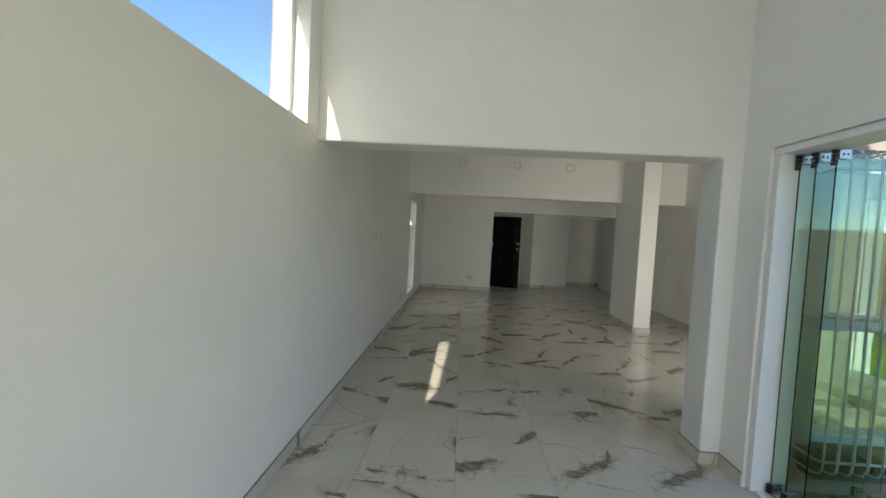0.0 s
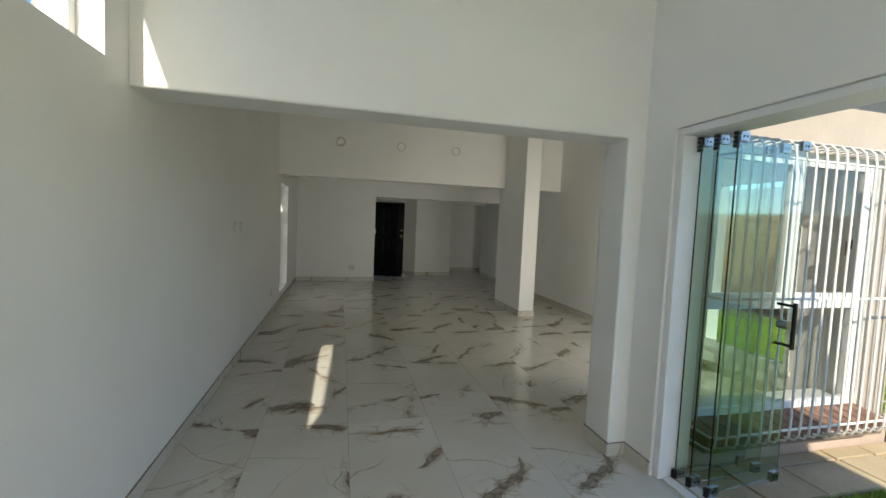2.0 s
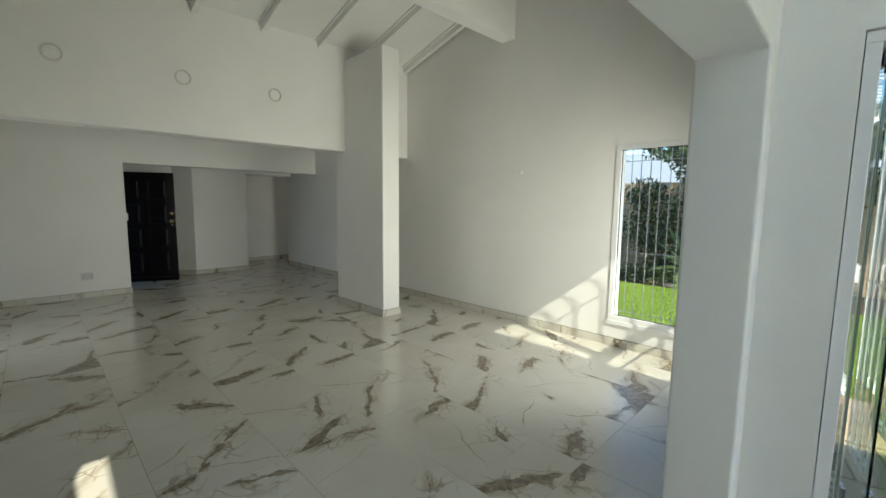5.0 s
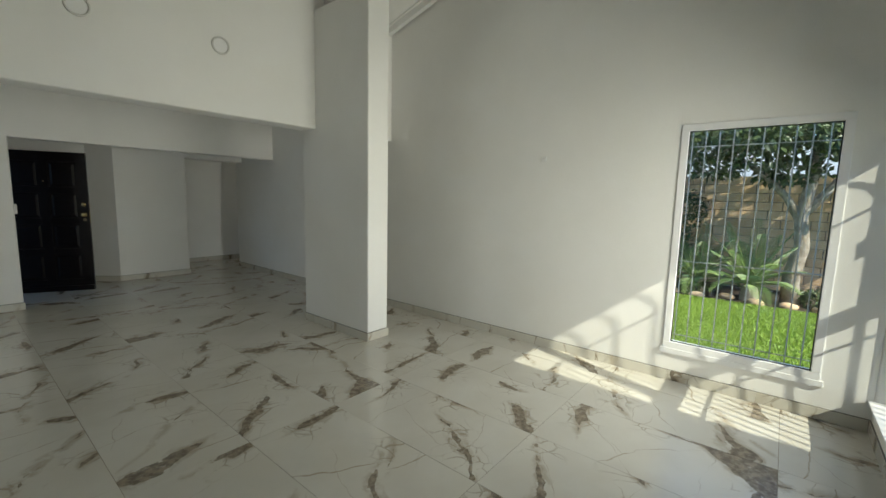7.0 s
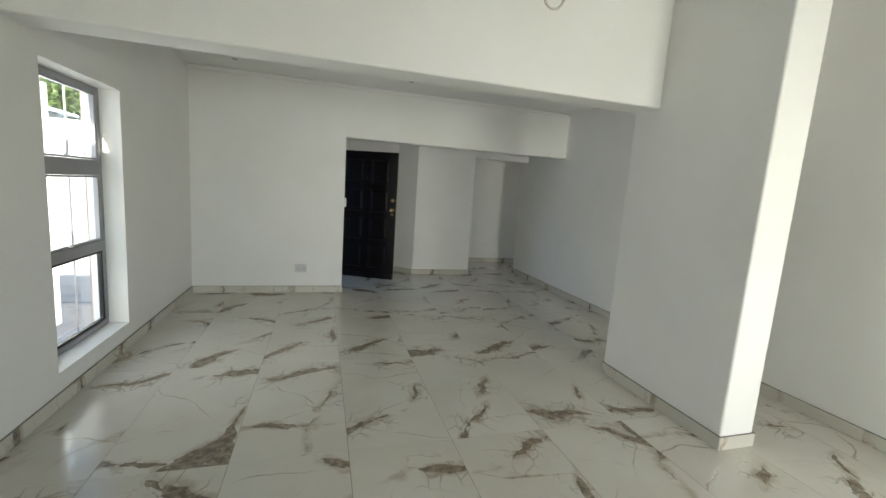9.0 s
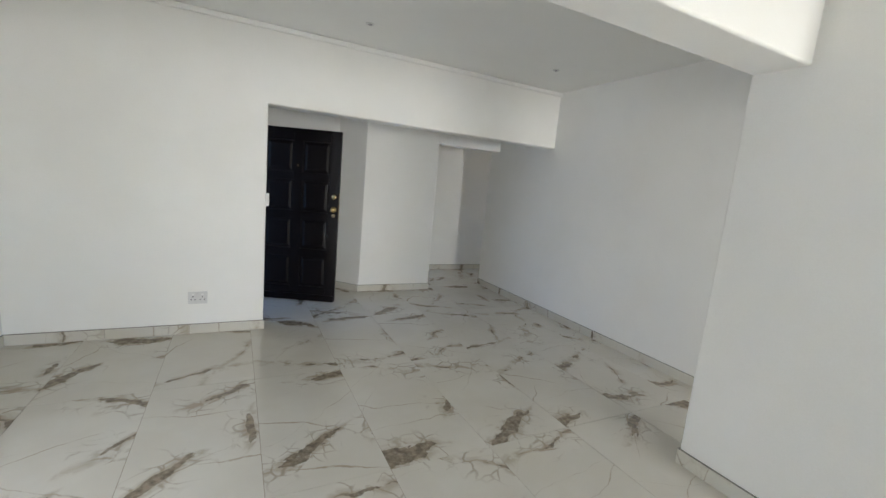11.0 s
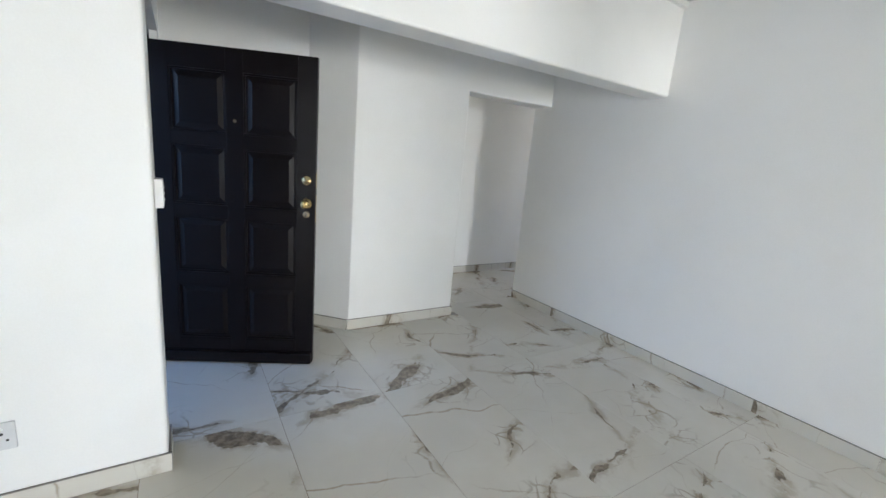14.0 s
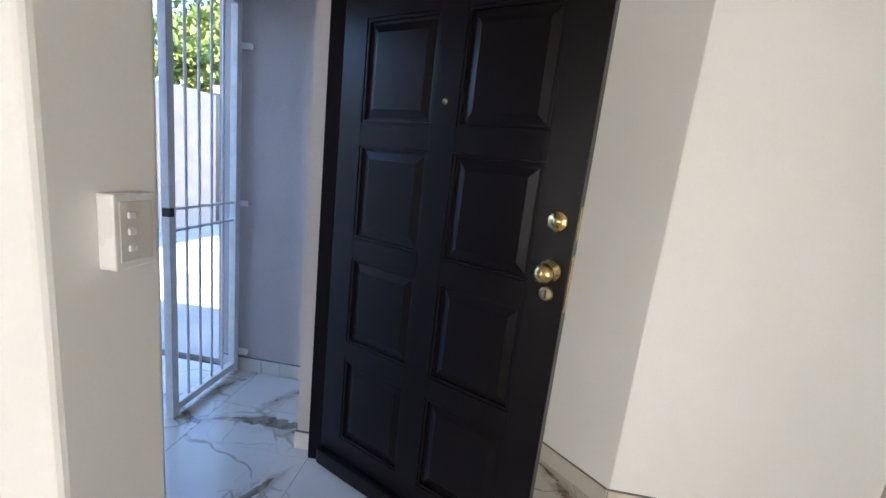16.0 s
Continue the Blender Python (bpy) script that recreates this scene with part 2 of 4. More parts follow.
    brown = mix_colour(nt, smooth(nt, noise_node(nt, own, 24.0, 4, 0.6), 0.36, 0.64), (0.135, 0.108, 0.08), (0.29, 0.24, 0.178))
    base = mix_colour(nt, math_node(nt, "MULTIPLY", bold, 0.92), base, brown)
    nt.links.new(base, b.inputs["Base Color"])
    nt.links.new(smooth(nt, noise_node(nt, o, 4.0, 3), 0.3, 0.7, 0.13, 0.22), b.inputs["Roughness"])
    return m


MARBLE = marble("polished_marble_tile")


def door_wood():
    m, nt, b = material("black_stained_wood", (0.008, 0.0065, 0.007), 0.3, 0, 0.16)
    o = coords(nt)
    mp = nt.nodes.new("ShaderNodeMapping")
    mp.inputs["Scale"].default_value = (30, 30, 2.0)
    nt.links.new(o, mp.inputs["Vector"])
    g = noise_node(nt, mp.outputs[0], 2.0, 5, 0.6)
    nt.links.new(mix_colour(nt, g, (0.0045, 0.0034, 0.0040), (0.0062, 0.0046, 0.0050)), b.inputs["Base Color"])
    nt.links.new(smooth(nt, g, 0.3, 0.7, 0.29, 0.34), b.inputs["Roughness"])
    return m


WOOD = door_wood()


def glass(name, colour):
    m, nt, b = material(name, colour, 0.0, 0, 0.5)
    b.inputs["Transmission Weight"].default_value = 1.0
    b.inputs["IOR"].default_value = 1.45
    return m


CLEAR = glass("clear_glass", (0.97, 0.99, 0.98))


def dim_pane_glass(name):
    """Plain glass dimmed to weaken the sun patch: passes part of the light, mirrors a little."""
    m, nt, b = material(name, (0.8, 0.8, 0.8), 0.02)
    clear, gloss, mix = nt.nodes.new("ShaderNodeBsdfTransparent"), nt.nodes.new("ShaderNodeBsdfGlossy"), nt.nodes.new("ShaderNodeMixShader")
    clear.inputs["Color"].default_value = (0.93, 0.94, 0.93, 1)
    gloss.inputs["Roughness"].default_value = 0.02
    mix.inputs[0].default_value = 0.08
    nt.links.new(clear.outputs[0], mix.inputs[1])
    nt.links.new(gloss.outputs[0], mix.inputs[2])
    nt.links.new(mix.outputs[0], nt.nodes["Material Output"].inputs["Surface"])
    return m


# tint added only to hold back sunlight through the courtyard window
DIM_PANE = dim_pane_glass("sun_dimming_pane")
GREEN_GLASS = glass("green_tinted_glass", (0.80, 0.92, 0.86))


def foliage(name, dark, light):
    m, nt, b = material(name, light, 0.45, 0, 0.4)
    r = nt.nodes.new("ShaderNodeNewGeometry")
    f = r.outputs["Random Per Island"]
    n = noise_node(nt, r.outputs["Position"], 3.0, 3)
    f = math_node(nt, "ADD", math_node(nt, "MULTIPLY", f, 0.65), math_node(nt, "MULTIPLY", n, 0.35))
    nt.links.new(mix_colour(nt, f, dark, light), b.inputs["Base Color"])
    b.inputs["Subsurface Weight"].default_value = 0.0
    return m


LEAF = foliage("tree_leaf", (0.025, 0.045, 0.014), (0.12, 0.16, 0.055))
FAR_LEAF = foliage("yellow_green_leaf", (0.05, 0.09, 0.02), (0.22, 0.26, 0.06))
FROND = foliage("cycad_frond", (0.08, 0.14, 0.03), (0.30, 0.40, 0.13))
GRASS = foliage("grass_blade", (0.17, 0.27, 0.03), (0.34, 0.48, 0.075))


# ---- building helpers ----
def box(bm, x0, x1, y0, y1, z0, z1, bevel=0.0, m=None):
    mat = Matrix.LocRotScale(((x0 + x1) / 2, (y0 + y1) / 2, (z0 + z1) / 2), None, (abs(x1 - x0), abs(y1 - y0), abs(z1 - z0)))
    if m is not None:
        mat = m @ mat
    made = bmesh.ops.create_cube(bm, size=1, matrix=mat)["verts"]
    if bevel:
        edges = list({e for v in made for e in v.link_edges})
        bmesh.ops.bevel(bm, geom=edges, offset=bevel, segments=2, affect="EDGES", profile=0.6)


def rod(bm, a, b, r0, r1=None, sides=8):
    a, b = Vector(a), Vector(b)
    d = b - a
    turn = d.to_track_quat("Z", "Y").to_matrix().to_4x4()
    bmesh.ops.create_cone(bm, cap_ends=True, segments=sides, radius1=r0, radius2=r0 if r1 is None else r1, depth=d.length, matrix=Matrix.Translation((a + b) / 2) @ turn)


def tube(bm, points, radius, sides=8):
    """A round bar along a bent line."""
    pts = [Vector(p) for p in points]
    rings = []
    for i, p in enumerate(pts):
        d = (pts[min(i + 1, len(pts) - 1)] - pts[max(i - 1, 0)]).normalized()
        u = d.cross(Vector((1, 0, 0)))
        u = d.cross(Vector((0, 1, 0))) if u.length < 0.2 else u
        u.normalize()
        v = d.cross(u)
        rings.append([bm.verts.new(p + radius * (math.cos(k * math.tau / sides) * u + math.sin(k * math.tau / sides) * v)) for k in range(sides)])
    for a, b in zip(rings, rings[1:]):
        for k in range(sides):
            bm.faces.new((a[k], a[(k + 1) % sides], b[(k + 1) % sides], b[k]))
    bm.faces.new(rings[0][::-1])
    bm.faces.new(rings[-1])


def mesh_of(name, bm, mat, soft=False):
    bmesh.ops.recalc_face_normals(bm, faces=bm.faces)
    me = bpy.data.meshes.new(name)
    bm.to_mesh(me)
    bm.free()
    me.materials.append(mat)
    if soft:
        me.shade_smooth()
    return me


def part(name, bm, mat, parent=None, label="", soft=False):
    ob = new(name, mesh_of(name, bm, mat, soft))
    if parent is not None:
        ob.parent = parent
    if label:
        ob["label"] = label
    return ob


def boxes(name, mat, parent, *args, bevel=0.0, label=""):
    """One mesh of a few boxes, each (x0, x1, y0, y1, z0, z1)."""
    bm = bmesh.new()
    for a in args:
        box(bm, *a, bevel)
    return part(name, bm, mat, parent, label)


def thing(name, label, category, x=0.0, y=0.0, z=0.0, group="", kind=""):
    ob = new(name)
    ob.empty_display_size = 0.1
    ob.location = (x, y, z)
    return tagged(ob, label, category, group, kind)


def structure(ob, label, category):
    return tagged(ob, label, category, "", "structure")


def pierced(bm, axis, c0, c1, u0, u1, z0, z1, holes=()):
    """A wall with thickness whose openings go through it. axis: the way it runs, 'x' or 'y'; holes: (u0, u1, z0, z1)."""
    us = sorted({u0, u1, *(h[0] for h in holes), *(h[1] for h in holes)})
    zs = sorted({z0, z1, *(h[2] for h in holes), *(h[3] for h in holes)})
    us, zs = [u for u in us if u0 <= u <= u1], [z for z in zs if z0 <= z <= z1]

    def full(i, j):
        if not (0 <= i < len(us) - 1 and 0 <= j < len(zs) - 1):
            return False
        u, z = (us[i] + us[i + 1]) / 2, (zs[j] + zs[j + 1]) / 2
        return not any(h[0] < u < h[1] and h[2] < z < h[3] for h in holes)

    seen = {}

    def vert(c, u, z):
        key = (c, u, z)
        if key not in seen:
            seen[key] = bm.verts.new((u, c, z) if axis == "x" else (c, u, z))
        return seen[key]

    for i in range(len(us) - 1):
        for j in range(len(zs) - 1):
            if not full(i, j):
                continue
            a, b, p, q = us[i], us[i + 1], zs[j], zs[j + 1]
            for c in (c0, c1):
                bm.faces.new([vert(c, a, p), vert(c, b, p), vert(c, b, q), vert(c, a, q)])
            for di, dj, s in ((-1, 0, ((a, p), (a, q))), (1, 0, ((b, p), (b, q))), (0, -1, ((a, p), (b, p))), (0, 1, ((a, q), (b, q)))):
                if not full(i + di, j + dj):
                    (m0, n0), (m1, n1) = s
                    bm.faces.new([vert(c0, m0, n0), vert(c0, m1, n1), vert(c1, m1, n1), vert(c1, m0, n0)])


def wall(name, label, mat, *args):
    bm = bmesh.new()
    for a in args:
        pierced(bm, *a)
    ob = part(name, bm, mat)
    if name in ("wall_middle", "wall_entrance", "wall_wing", "wall_lounge", "wall_north"):
        # plaster corners are softly rounded
        b = ob.modifiers.new("corner", "BEVEL")
        b.width, b.segments, b.limit_method, b.angle_limit = 0.014, 3, "ANGLE", radians(40)
    return structure(ob, label, "wall")


# ---- plan ----
XW, XE = -0.84, 4.245          # inner faces of the long west and east walls
YB0, YB1 = 3.36, 3.63          # wall between the sun room and the dining room
YC0, YC1 = 8.278, 8.53         # dropped beam before the lounge
YD0, YD1 = 11.313, 11.518      # wall before the entrance
YE0, YE1 = 12.51, 12.73        # back wall of the entrance
WING_TOP, RIDGE_Y = 3.55, 6.33
SLOPE = 0.288


def roof_z(y):
    return 3.60 + SLOPE * (YC0 - RIDGE_Y) - SLOPE * abs(y - RIDGE_Y)


# ---- setting: walls ----
wall_west = wall("wall_west", "long smooth white plastered wall", PLASTER,
                 ("y", XW - 0.25, XW, -3.2, YB0, -0.15, WING_TOP, [(0.34, 3.15, 2.18, 3.42)]),
                 ("y", XW - 0.25, XW, YB0, YD1, -0.15, 4.4, [(8.57, 9.55, 0.21, 2.08)]))
wedge = bmesh.new()
vs = [wedge.verts.new(p) for x in (XW - 0.25, XW) for p in ((x, 0.34, 3.08), (x, 3.15, 3.36), (x, 3.15, 3.42), (x, 0.34, 3.42))]
for f in ((0, 1, 2, 3), (4, 5, 6, 7), (0, 1, 5, 4), (1, 2, 6, 5), (2, 3, 7, 6), (3, 0, 4, 7)):
    wedge.faces.new([vs[i] for i in f])
structure(part("clerestory_head", wedge, PLASTER), "sloping white head over the high window", "wall")
wall_middle = wall("wall_middle", "white plastered wall with a wide opening into the dining room", PLASTER,
                   ("x", YB0, YB1, XW - 0.06, XE + 0.25, -0.15, 4.4, [(XW - 0.06, 1.95, -0.15, 2.115), (2.65, 4.238, 0.20, 2.15)]))
wall_sunroom_east = wall("wall_sunroom_east", "white plastered wall with a wide folding door opening", PLASTER,
                         ("y", 2.08, 2.33, -3.2, YB0 + 0.05, -0.15, WING_TOP, [(-2.6, 3.115, -0.15, 2.14)]))
# opening cut for the added, unseen glass door
wall_south = wall("wall_south", "plain white wall at the end of the sun room", PLASTER, ("x", -3.2, -2.95, XW, 2.08, -0.15, WING_TOP, [(-0.6, 1.9, -0.15, 2.14)]))
wall_east = wall("wall_east", "long white plastered wall with a tall barred window", PLASTER,
                 ("y", XE, XE + 0.25, YB1, 12.74, -0.15, 4.4, [(3.905, 4.905, 0.28, 2.115)]))
beam_wall = wall("wall_lounge", "white dropped wall over the way to the lounge", PLASTER,
                 ("x", YC0, YC1, XW - 0.06, 3.245, 2.205, 3.75, []), ("x", YC0, YC1, 3.245, XE + 0.06, 2.205, 3.75, []))
wing_wall = wall("wall_wing", "narrow free-standing white wing wall", PLASTER, ("y", 3.11, 3.38, 7.40, YC1 + 0.004, -0.06, 3.44, []))
wall_entrance = wall("wall_entrance", "white wall with a wide opening to the entrance hall", PLASTER,
                     ("x", YD0, YD1, XW - 0.06, XE + 0.06, -0.15, 2.9, [(0.978, XE + 0.06, -0.15, 2.078)]))
wall_north = wall("wall_north", "white entrance wall with an opening to a passage", PLASTER,
                  ("x", YE0, YE1, 2.21, XE + 0.06, -0.15, 2.9, [(3.245, XE + 0.06, -0.15, 2.07)]))
slant = bmesh.new()
vs = [slant.verts.new((x, y, z)) for z in (-0.15, 2.9) for x, y in ((2.21, 12.51), (1.93, 12.79), (1.93, 13.0), (2.21, 12.9))]
for f in ((0, 1, 2, 3), (4, 5, 6, 7), (0, 1, 5, 4), (1, 2, 6, 5), (2, 3, 7, 6), (3, 0, 4, 7)):
    slant.faces.new([vs[i] for i in f])
structure(part("wall_slant", slant, PLASTER), "slanting white wall beside the front door", "wall")
wall_behind_door = wall("wall_behind_door", "white wall behind the open front door", PLASTER,
                        ("x", 12.79, 13.0, 0.80, 1.93, -0.15, 2.9, []),
                        ("y", 0.80, 0.985, 12.53, 12.79, -0.15, 2.9, []),
                        ("y", 0.80, 0.985, YD1, 12.53, 2.06, 2.9, []))
# the end wall's opening is out of view, cut to let light in
wall_passage = wall("wall_passage", "white wall of the dim passage", PLASTER,
                    ("x", 13.81, 13.95, 2.0, 7.2, -0.15, 2.9, [(5.36, 6.17, 0.0, 1.95)]),
                    ("x", 12.49, 12.74, XE + 0.25, 7.2, -0.15, 2.9, []),
                    ("y", 2.0, 2.21, 12.9, 13.81, -0.15, 2.9, []),
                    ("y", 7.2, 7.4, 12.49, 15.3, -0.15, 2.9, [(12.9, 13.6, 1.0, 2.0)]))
# walls carry the room's shade as a dark blue-grey colour
wall_side_room = wall("wall_side_room", "side room wall coloured dark blue-grey for its dimness", DIM_ROOM,
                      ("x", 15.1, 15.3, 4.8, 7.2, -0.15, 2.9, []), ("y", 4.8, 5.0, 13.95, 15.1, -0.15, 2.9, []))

# outdoor faces, a few millimetres proud of the plaster
clad = bmesh.new()
pierced(clad, "x", YB0 - 0.012, YB0 - 0.002, 2.334, 4.51, 0.12, 2.86, [(2.65, 4.238, 0.20, 2.15)])
structure(part("outer_render", clad, BEIGE), "beige rendered outer wall round the barred window", "wall")
clad = bmesh.new()
pierced(clad, "x", YB0 - 0.03, YB0 - 0.002, 2.334, 4.54, -0.3, 0.118, [])
structure(part("plinth", clad, PINKISH), "pinkish rendered plinth under the barred window", "wall")
clad = bmesh.new()
pierced(clad, "y", 2.334, 2.345, -3.2, YB0 - 0.03, -0.3, WING_TOP, [(-2.6, 3.115, -0.15, 2.14)])
pierced(clad, "y", XW - 0.262, XW - 0.252, -3.2, YD1, -0.3, 3.4, [(8.57, 9.55, 0.21, 2.08), (0.34, 3.15, 2.18, 3.4)])
structure(part("outer_render", clad, BEIGE), "beige rendered outer wall", "wall")
for args in (("x", 13.08, 13.3, -0.02, 0.80, -0.15, 2.9, []), ("y", 0.785, 0.797, 12.54, 13.078, -0.02, 2.45, []), ("x", YD1 + 0.002, YD1 + 0.012, -1.1, 0.80, -0.02, 2.45, []),
             ("x", 12.512, 12.528, 0.785, 0.863, -0.02, 2.45, [])):
    clad = bmesh.new()
    pierced(clad, *args)
    structure(part("wall_porch", clad, GREY_RENDER), "matt grey rendered porch wall", "wall")

# ---- setting: ceilings and roofs ----
bm = bmesh.new()
for y0, y1 in ((YB1, RIDGE_Y), (RIDGE_Y, YC0)):
    a = [bm.verts.new((x, y, roof_z(y) + dz)) for dz in (0, 0.08) for x, y in ((XW, y0), (XE, y0), (XE, y1), (XW, y1))]
    for f in ((0, 1, 2, 3), (4, 5, 6, 7), (0, 1, 5, 4), (1, 2, 6, 5), (2, 3, 7, 6), (3, 0, 4, 7)):
        bm.faces.new([a[i] for i in f])
structure(part("ceiling_dining", bm, CEILING), "white sloping boarded ceiling", "ceiling")
structure(boxes("ceiling_sunroom", CEILING, None, (XW - 0.25, 2.33, -3.2, YB0 - 0.002, WING_TOP + 0.002, WING_TOP + 0.12)), "plain white ceiling of the sun room", "ceiling")
structure(boxes("ceiling_lounge", CEILING, None, (XW, XE, YC1 + 0.002, YD0 - 0.002, 2.735, 2.80)), "flat white lounge ceiling", "ceiling")
structure(boxes("ceiling_entrance", CEILING, None, (0.80, XE, YD1 + 0.002, YE0 - 0.002, 2.735, 2.80), (0.80, 2.2, YE0 - 0.002, 12.78, 2.735, 2.80)), "flat white entrance ceiling", "ceiling")
structure(boxes("ceiling_passage", CEILING, None, (2.0, 7.4, YE1 + 0.01, 15.3, 2.55, 2.62)), "flat white passage ceiling", "ceiling")
structure(boxes("ceiling_porch", CEILING, None, (-0.9, 0.80, YD1, 13.3, 2.45, 2.55)), "flat pale porch ceiling", "ceiling")
structure(boxes("porch_beam", GREY_RENDER, None, (-0.06, 0.16, YD1 + 0.014, 13.078, 2.13, 2.448)), "grey rendered beam over the security gate", "beam")
structure(boxes("roof_back", ROOF_TILE, None, (XW - 0.25, 7.4, YC1, 15.5, 2.92, 3.0)), "flat roof over the lounge", "roof")

for name, ys in (("rafter", (RIDGE_Y + 0.1, YC0)), ("rafter", (YB1, RIDGE_Y - 0.1))):
    for i in range(7):
        x = -0.163 + 0.726 * i
        bm = bmesh.new()
        y0, y1 = ys
        for w, d0, d1 in ((0.028, -0.10, 0.002), (0.052, -0.026, 0.003)):
            a = [bm.verts.new((x + sx, y, roof_z(y) + dz)) for dz in (d0, d1) for sx, y in ((-w, y0), (w, y0), (w, y1), (-w, y1))]
            for f in ((0, 1, 2, 3), (4, 5, 6, 7), (0, 1, 5, 4), (1, 2, 6, 5), (2, 3, 7, 6), (3, 0, 4, 7)):
                bm.faces.new([a[k] for k in f])
        ob = part(name, bm, CEILING)
        tagged(ob, "white painted rafter under the sloping ceiling", "rafter", "rafters of the dining room")
tagged(boxes("ridge_beam", CEILING, None, (XW, XE, 6.235, 6.43, 3.50, 4.14), bevel=0.004), "deep white painted ridge beam across the room", "beam")
for x0, x1, y, s in ((XW, XE, YD0, -1), (XW, XE, YC1, 1)):
    structure(boxes("cornice", CEILING, None, (x0, x1, y, y + s * 0.035, 2.69, 2.733), bevel=0.008), "small white cornice under the ceiling", "cornice")

# ---- setting: floor ----
structure(boxes("floor", GROUT, None, (XW, 2.33, -2.95, 3.5, -0.12, -0.0025), (XW, XE, 3.5, YD0, -0.12, -0.0025), (-1.2, XE, YD0, 13.08, -0.12, -0.0025),
                (2.2, 7.2, 13.08, 13.81, -0.12, -0.0025), (XE, 7.2, 12.74, 13.08, -0.12, -0.0025), (4.9, 7.2, 13.81, 15.1, -0.12, -0.0025)), "polished marble-look tiled floor", "floor")
floor_ob = bpy.data.objects["floor"]

# ---- openings ----
def bar_grid(ob, axis, c, us, z0, z1, rails, r=0.008, mat=BARS):
    for u in us:
        bm = bmesh.new()
        a, b = ((u, c, z0), (u, c, z1)) if axis == "x" else ((c, u, z0), (c, u, z1))
        rod(bm, a, b, r)
        part("bar", bm, mat, ob)
    for z in rails:
        bm = bmesh.new()
        a, b = ((us[0] - 0.04, c, z), (us[-1] + 0.04, c, z)) if axis == "x" else ((c, us[0] - 0.04, z), (c, us[-1] + 0.04, z))
        rod(bm, a, b, r * 0.9)
        part("rail", bm, mat, ob)


def frame_bars(bm, axis, c0, c1, u0, u1, z0, z1, w):
    """Four members of a window frame or sash."""
    for a in ((u0, u1, z0, z0 + w), (u0, u1, z1 - w, z1), (u0, u0 + w, z0 + w, z1 - w), (u1 - w, u1, z0 + w, z1 - w)):
        if axis == "x":
            box(bm, a[0], a[1], c0, c1, a[2], a[3], 0.003)
        else:
            box(bm, c0, c1, a[0], a[1], a[2], a[3], 0.003)


def pane(parent, axis, c, u0, u1, z0, z1, mat=None):
    bm = bmesh.new()
    if axis == "x":
        box(bm, u0, u1, c - 0.003, c + 0.003, z0, z1)
    else:
        box(bm, c - 0.003, c + 0.003, u0, u1, z0, z1)
    ob = part("pane", bm, mat or CLEAR, parent)
    ob.visible_shadow = mat is not None
    return ob


# tall garden window in the east wall
w = structure(thing("window_1", "", ""), "tall fixed window with a white frame", "window")
bm = bmesh.new()
frame_bars(bm, "y", 4.235, 4.30, 3.905, 4.905, 0.28, 2.115, 0.052)
box(bm, 4.228, 4.25, 3.885, 4.925, 0.235, 0.28, 0.004)
part("window_frame", bm, WHITE_FRAME, w)
bm = bmesh.new()
frame_bars(bm, "y", 4.262, 4.274, 3.955, 4.855, 0.33, 2.065, 0.009)
part("gasket", bm, BLACK, w)
pane(w, "y", 4.268, 3.962, 4.848, 0.337, 2.058)
bars = tagged(thing("burglar_bars", "", ""), "dull grey-white steel burglar bars outside a window", "burglar bars")
bar_grid(bars, "y", 4.62, [3.90 + 0.0985 * i for i in range(11)], 0.16, 2.2, (0.30, 0.98, 1.98), 0.005, DULL_BARS)
for z in (0.30, 1.98):
    for y in (3.88, 4.92):
        bm = bmesh.new()
        rod(bm, (4.496, y, z), (4.62, y, z), 0.008)
        part("wall_tie", bm, DULL_BARS, bars)

# wide window towards the courtyard
w = structure(thing("window_2", "", ""), "white casement window over a deep low sill", "window")
bm = bmesh.new()
frame_bars(bm, "x", 3.415, 3.475, 2.65, 4.238, 0.20, 2.15, 0.05)
box(bm, 2.70, 4.188, 3.415, 3.475, 0.985, 1.065, 0.003)
box(bm, 3.419, 3.469, 3.415, 3.475, 1.065, 2.10, 0.003)
part("window_frame", bm, WHITE_FRAME, w)
pane(w, "x", 3.445, 2.70, 4.188, 0.25, 0.985, DIM_PANE)
for u0, u1 in ((2.70, 3.419), (3.469, 4.188)):
    sash = bmesh.new()
    frame_bars(sash, "x", 3.40, 3.45, u0 + 0.004, u1 - 0.004, 1.069, 2.096, 0.036)
    s = part("sash", sash, WHITE_FRAME, w)
    pane(s, "x", 3.425, u0 + 0.04, u1 - 0.04, 1.105, 2.06, DIM_PANE)
    bm = bmesh.new()
    u = u1 - 0.03 if u0 > 3.4 else u0 + 0.03
    box(bm, u - 0.012, u + 0.012, 3.45, 3.462, 1.45, 1.53, 0.003)
    box(bm, u - 0.008, u + 0.008, 3.46, 3.50, 1.50, 1.515, 0.003)
    box(bm, u - 0.008, u + 0.008, 3.488, 3.50, 1.40, 1.512, 0.003)
    part("handle", bm, DARK_METAL, s, "dark window handle")
structure(boxes("window_sill", WHITE_FRAME, None, (2.64, 4.236, 3.478, 3.66, 0.202, 0.222), bevel=0.004), "deep white window sill", "window sill")

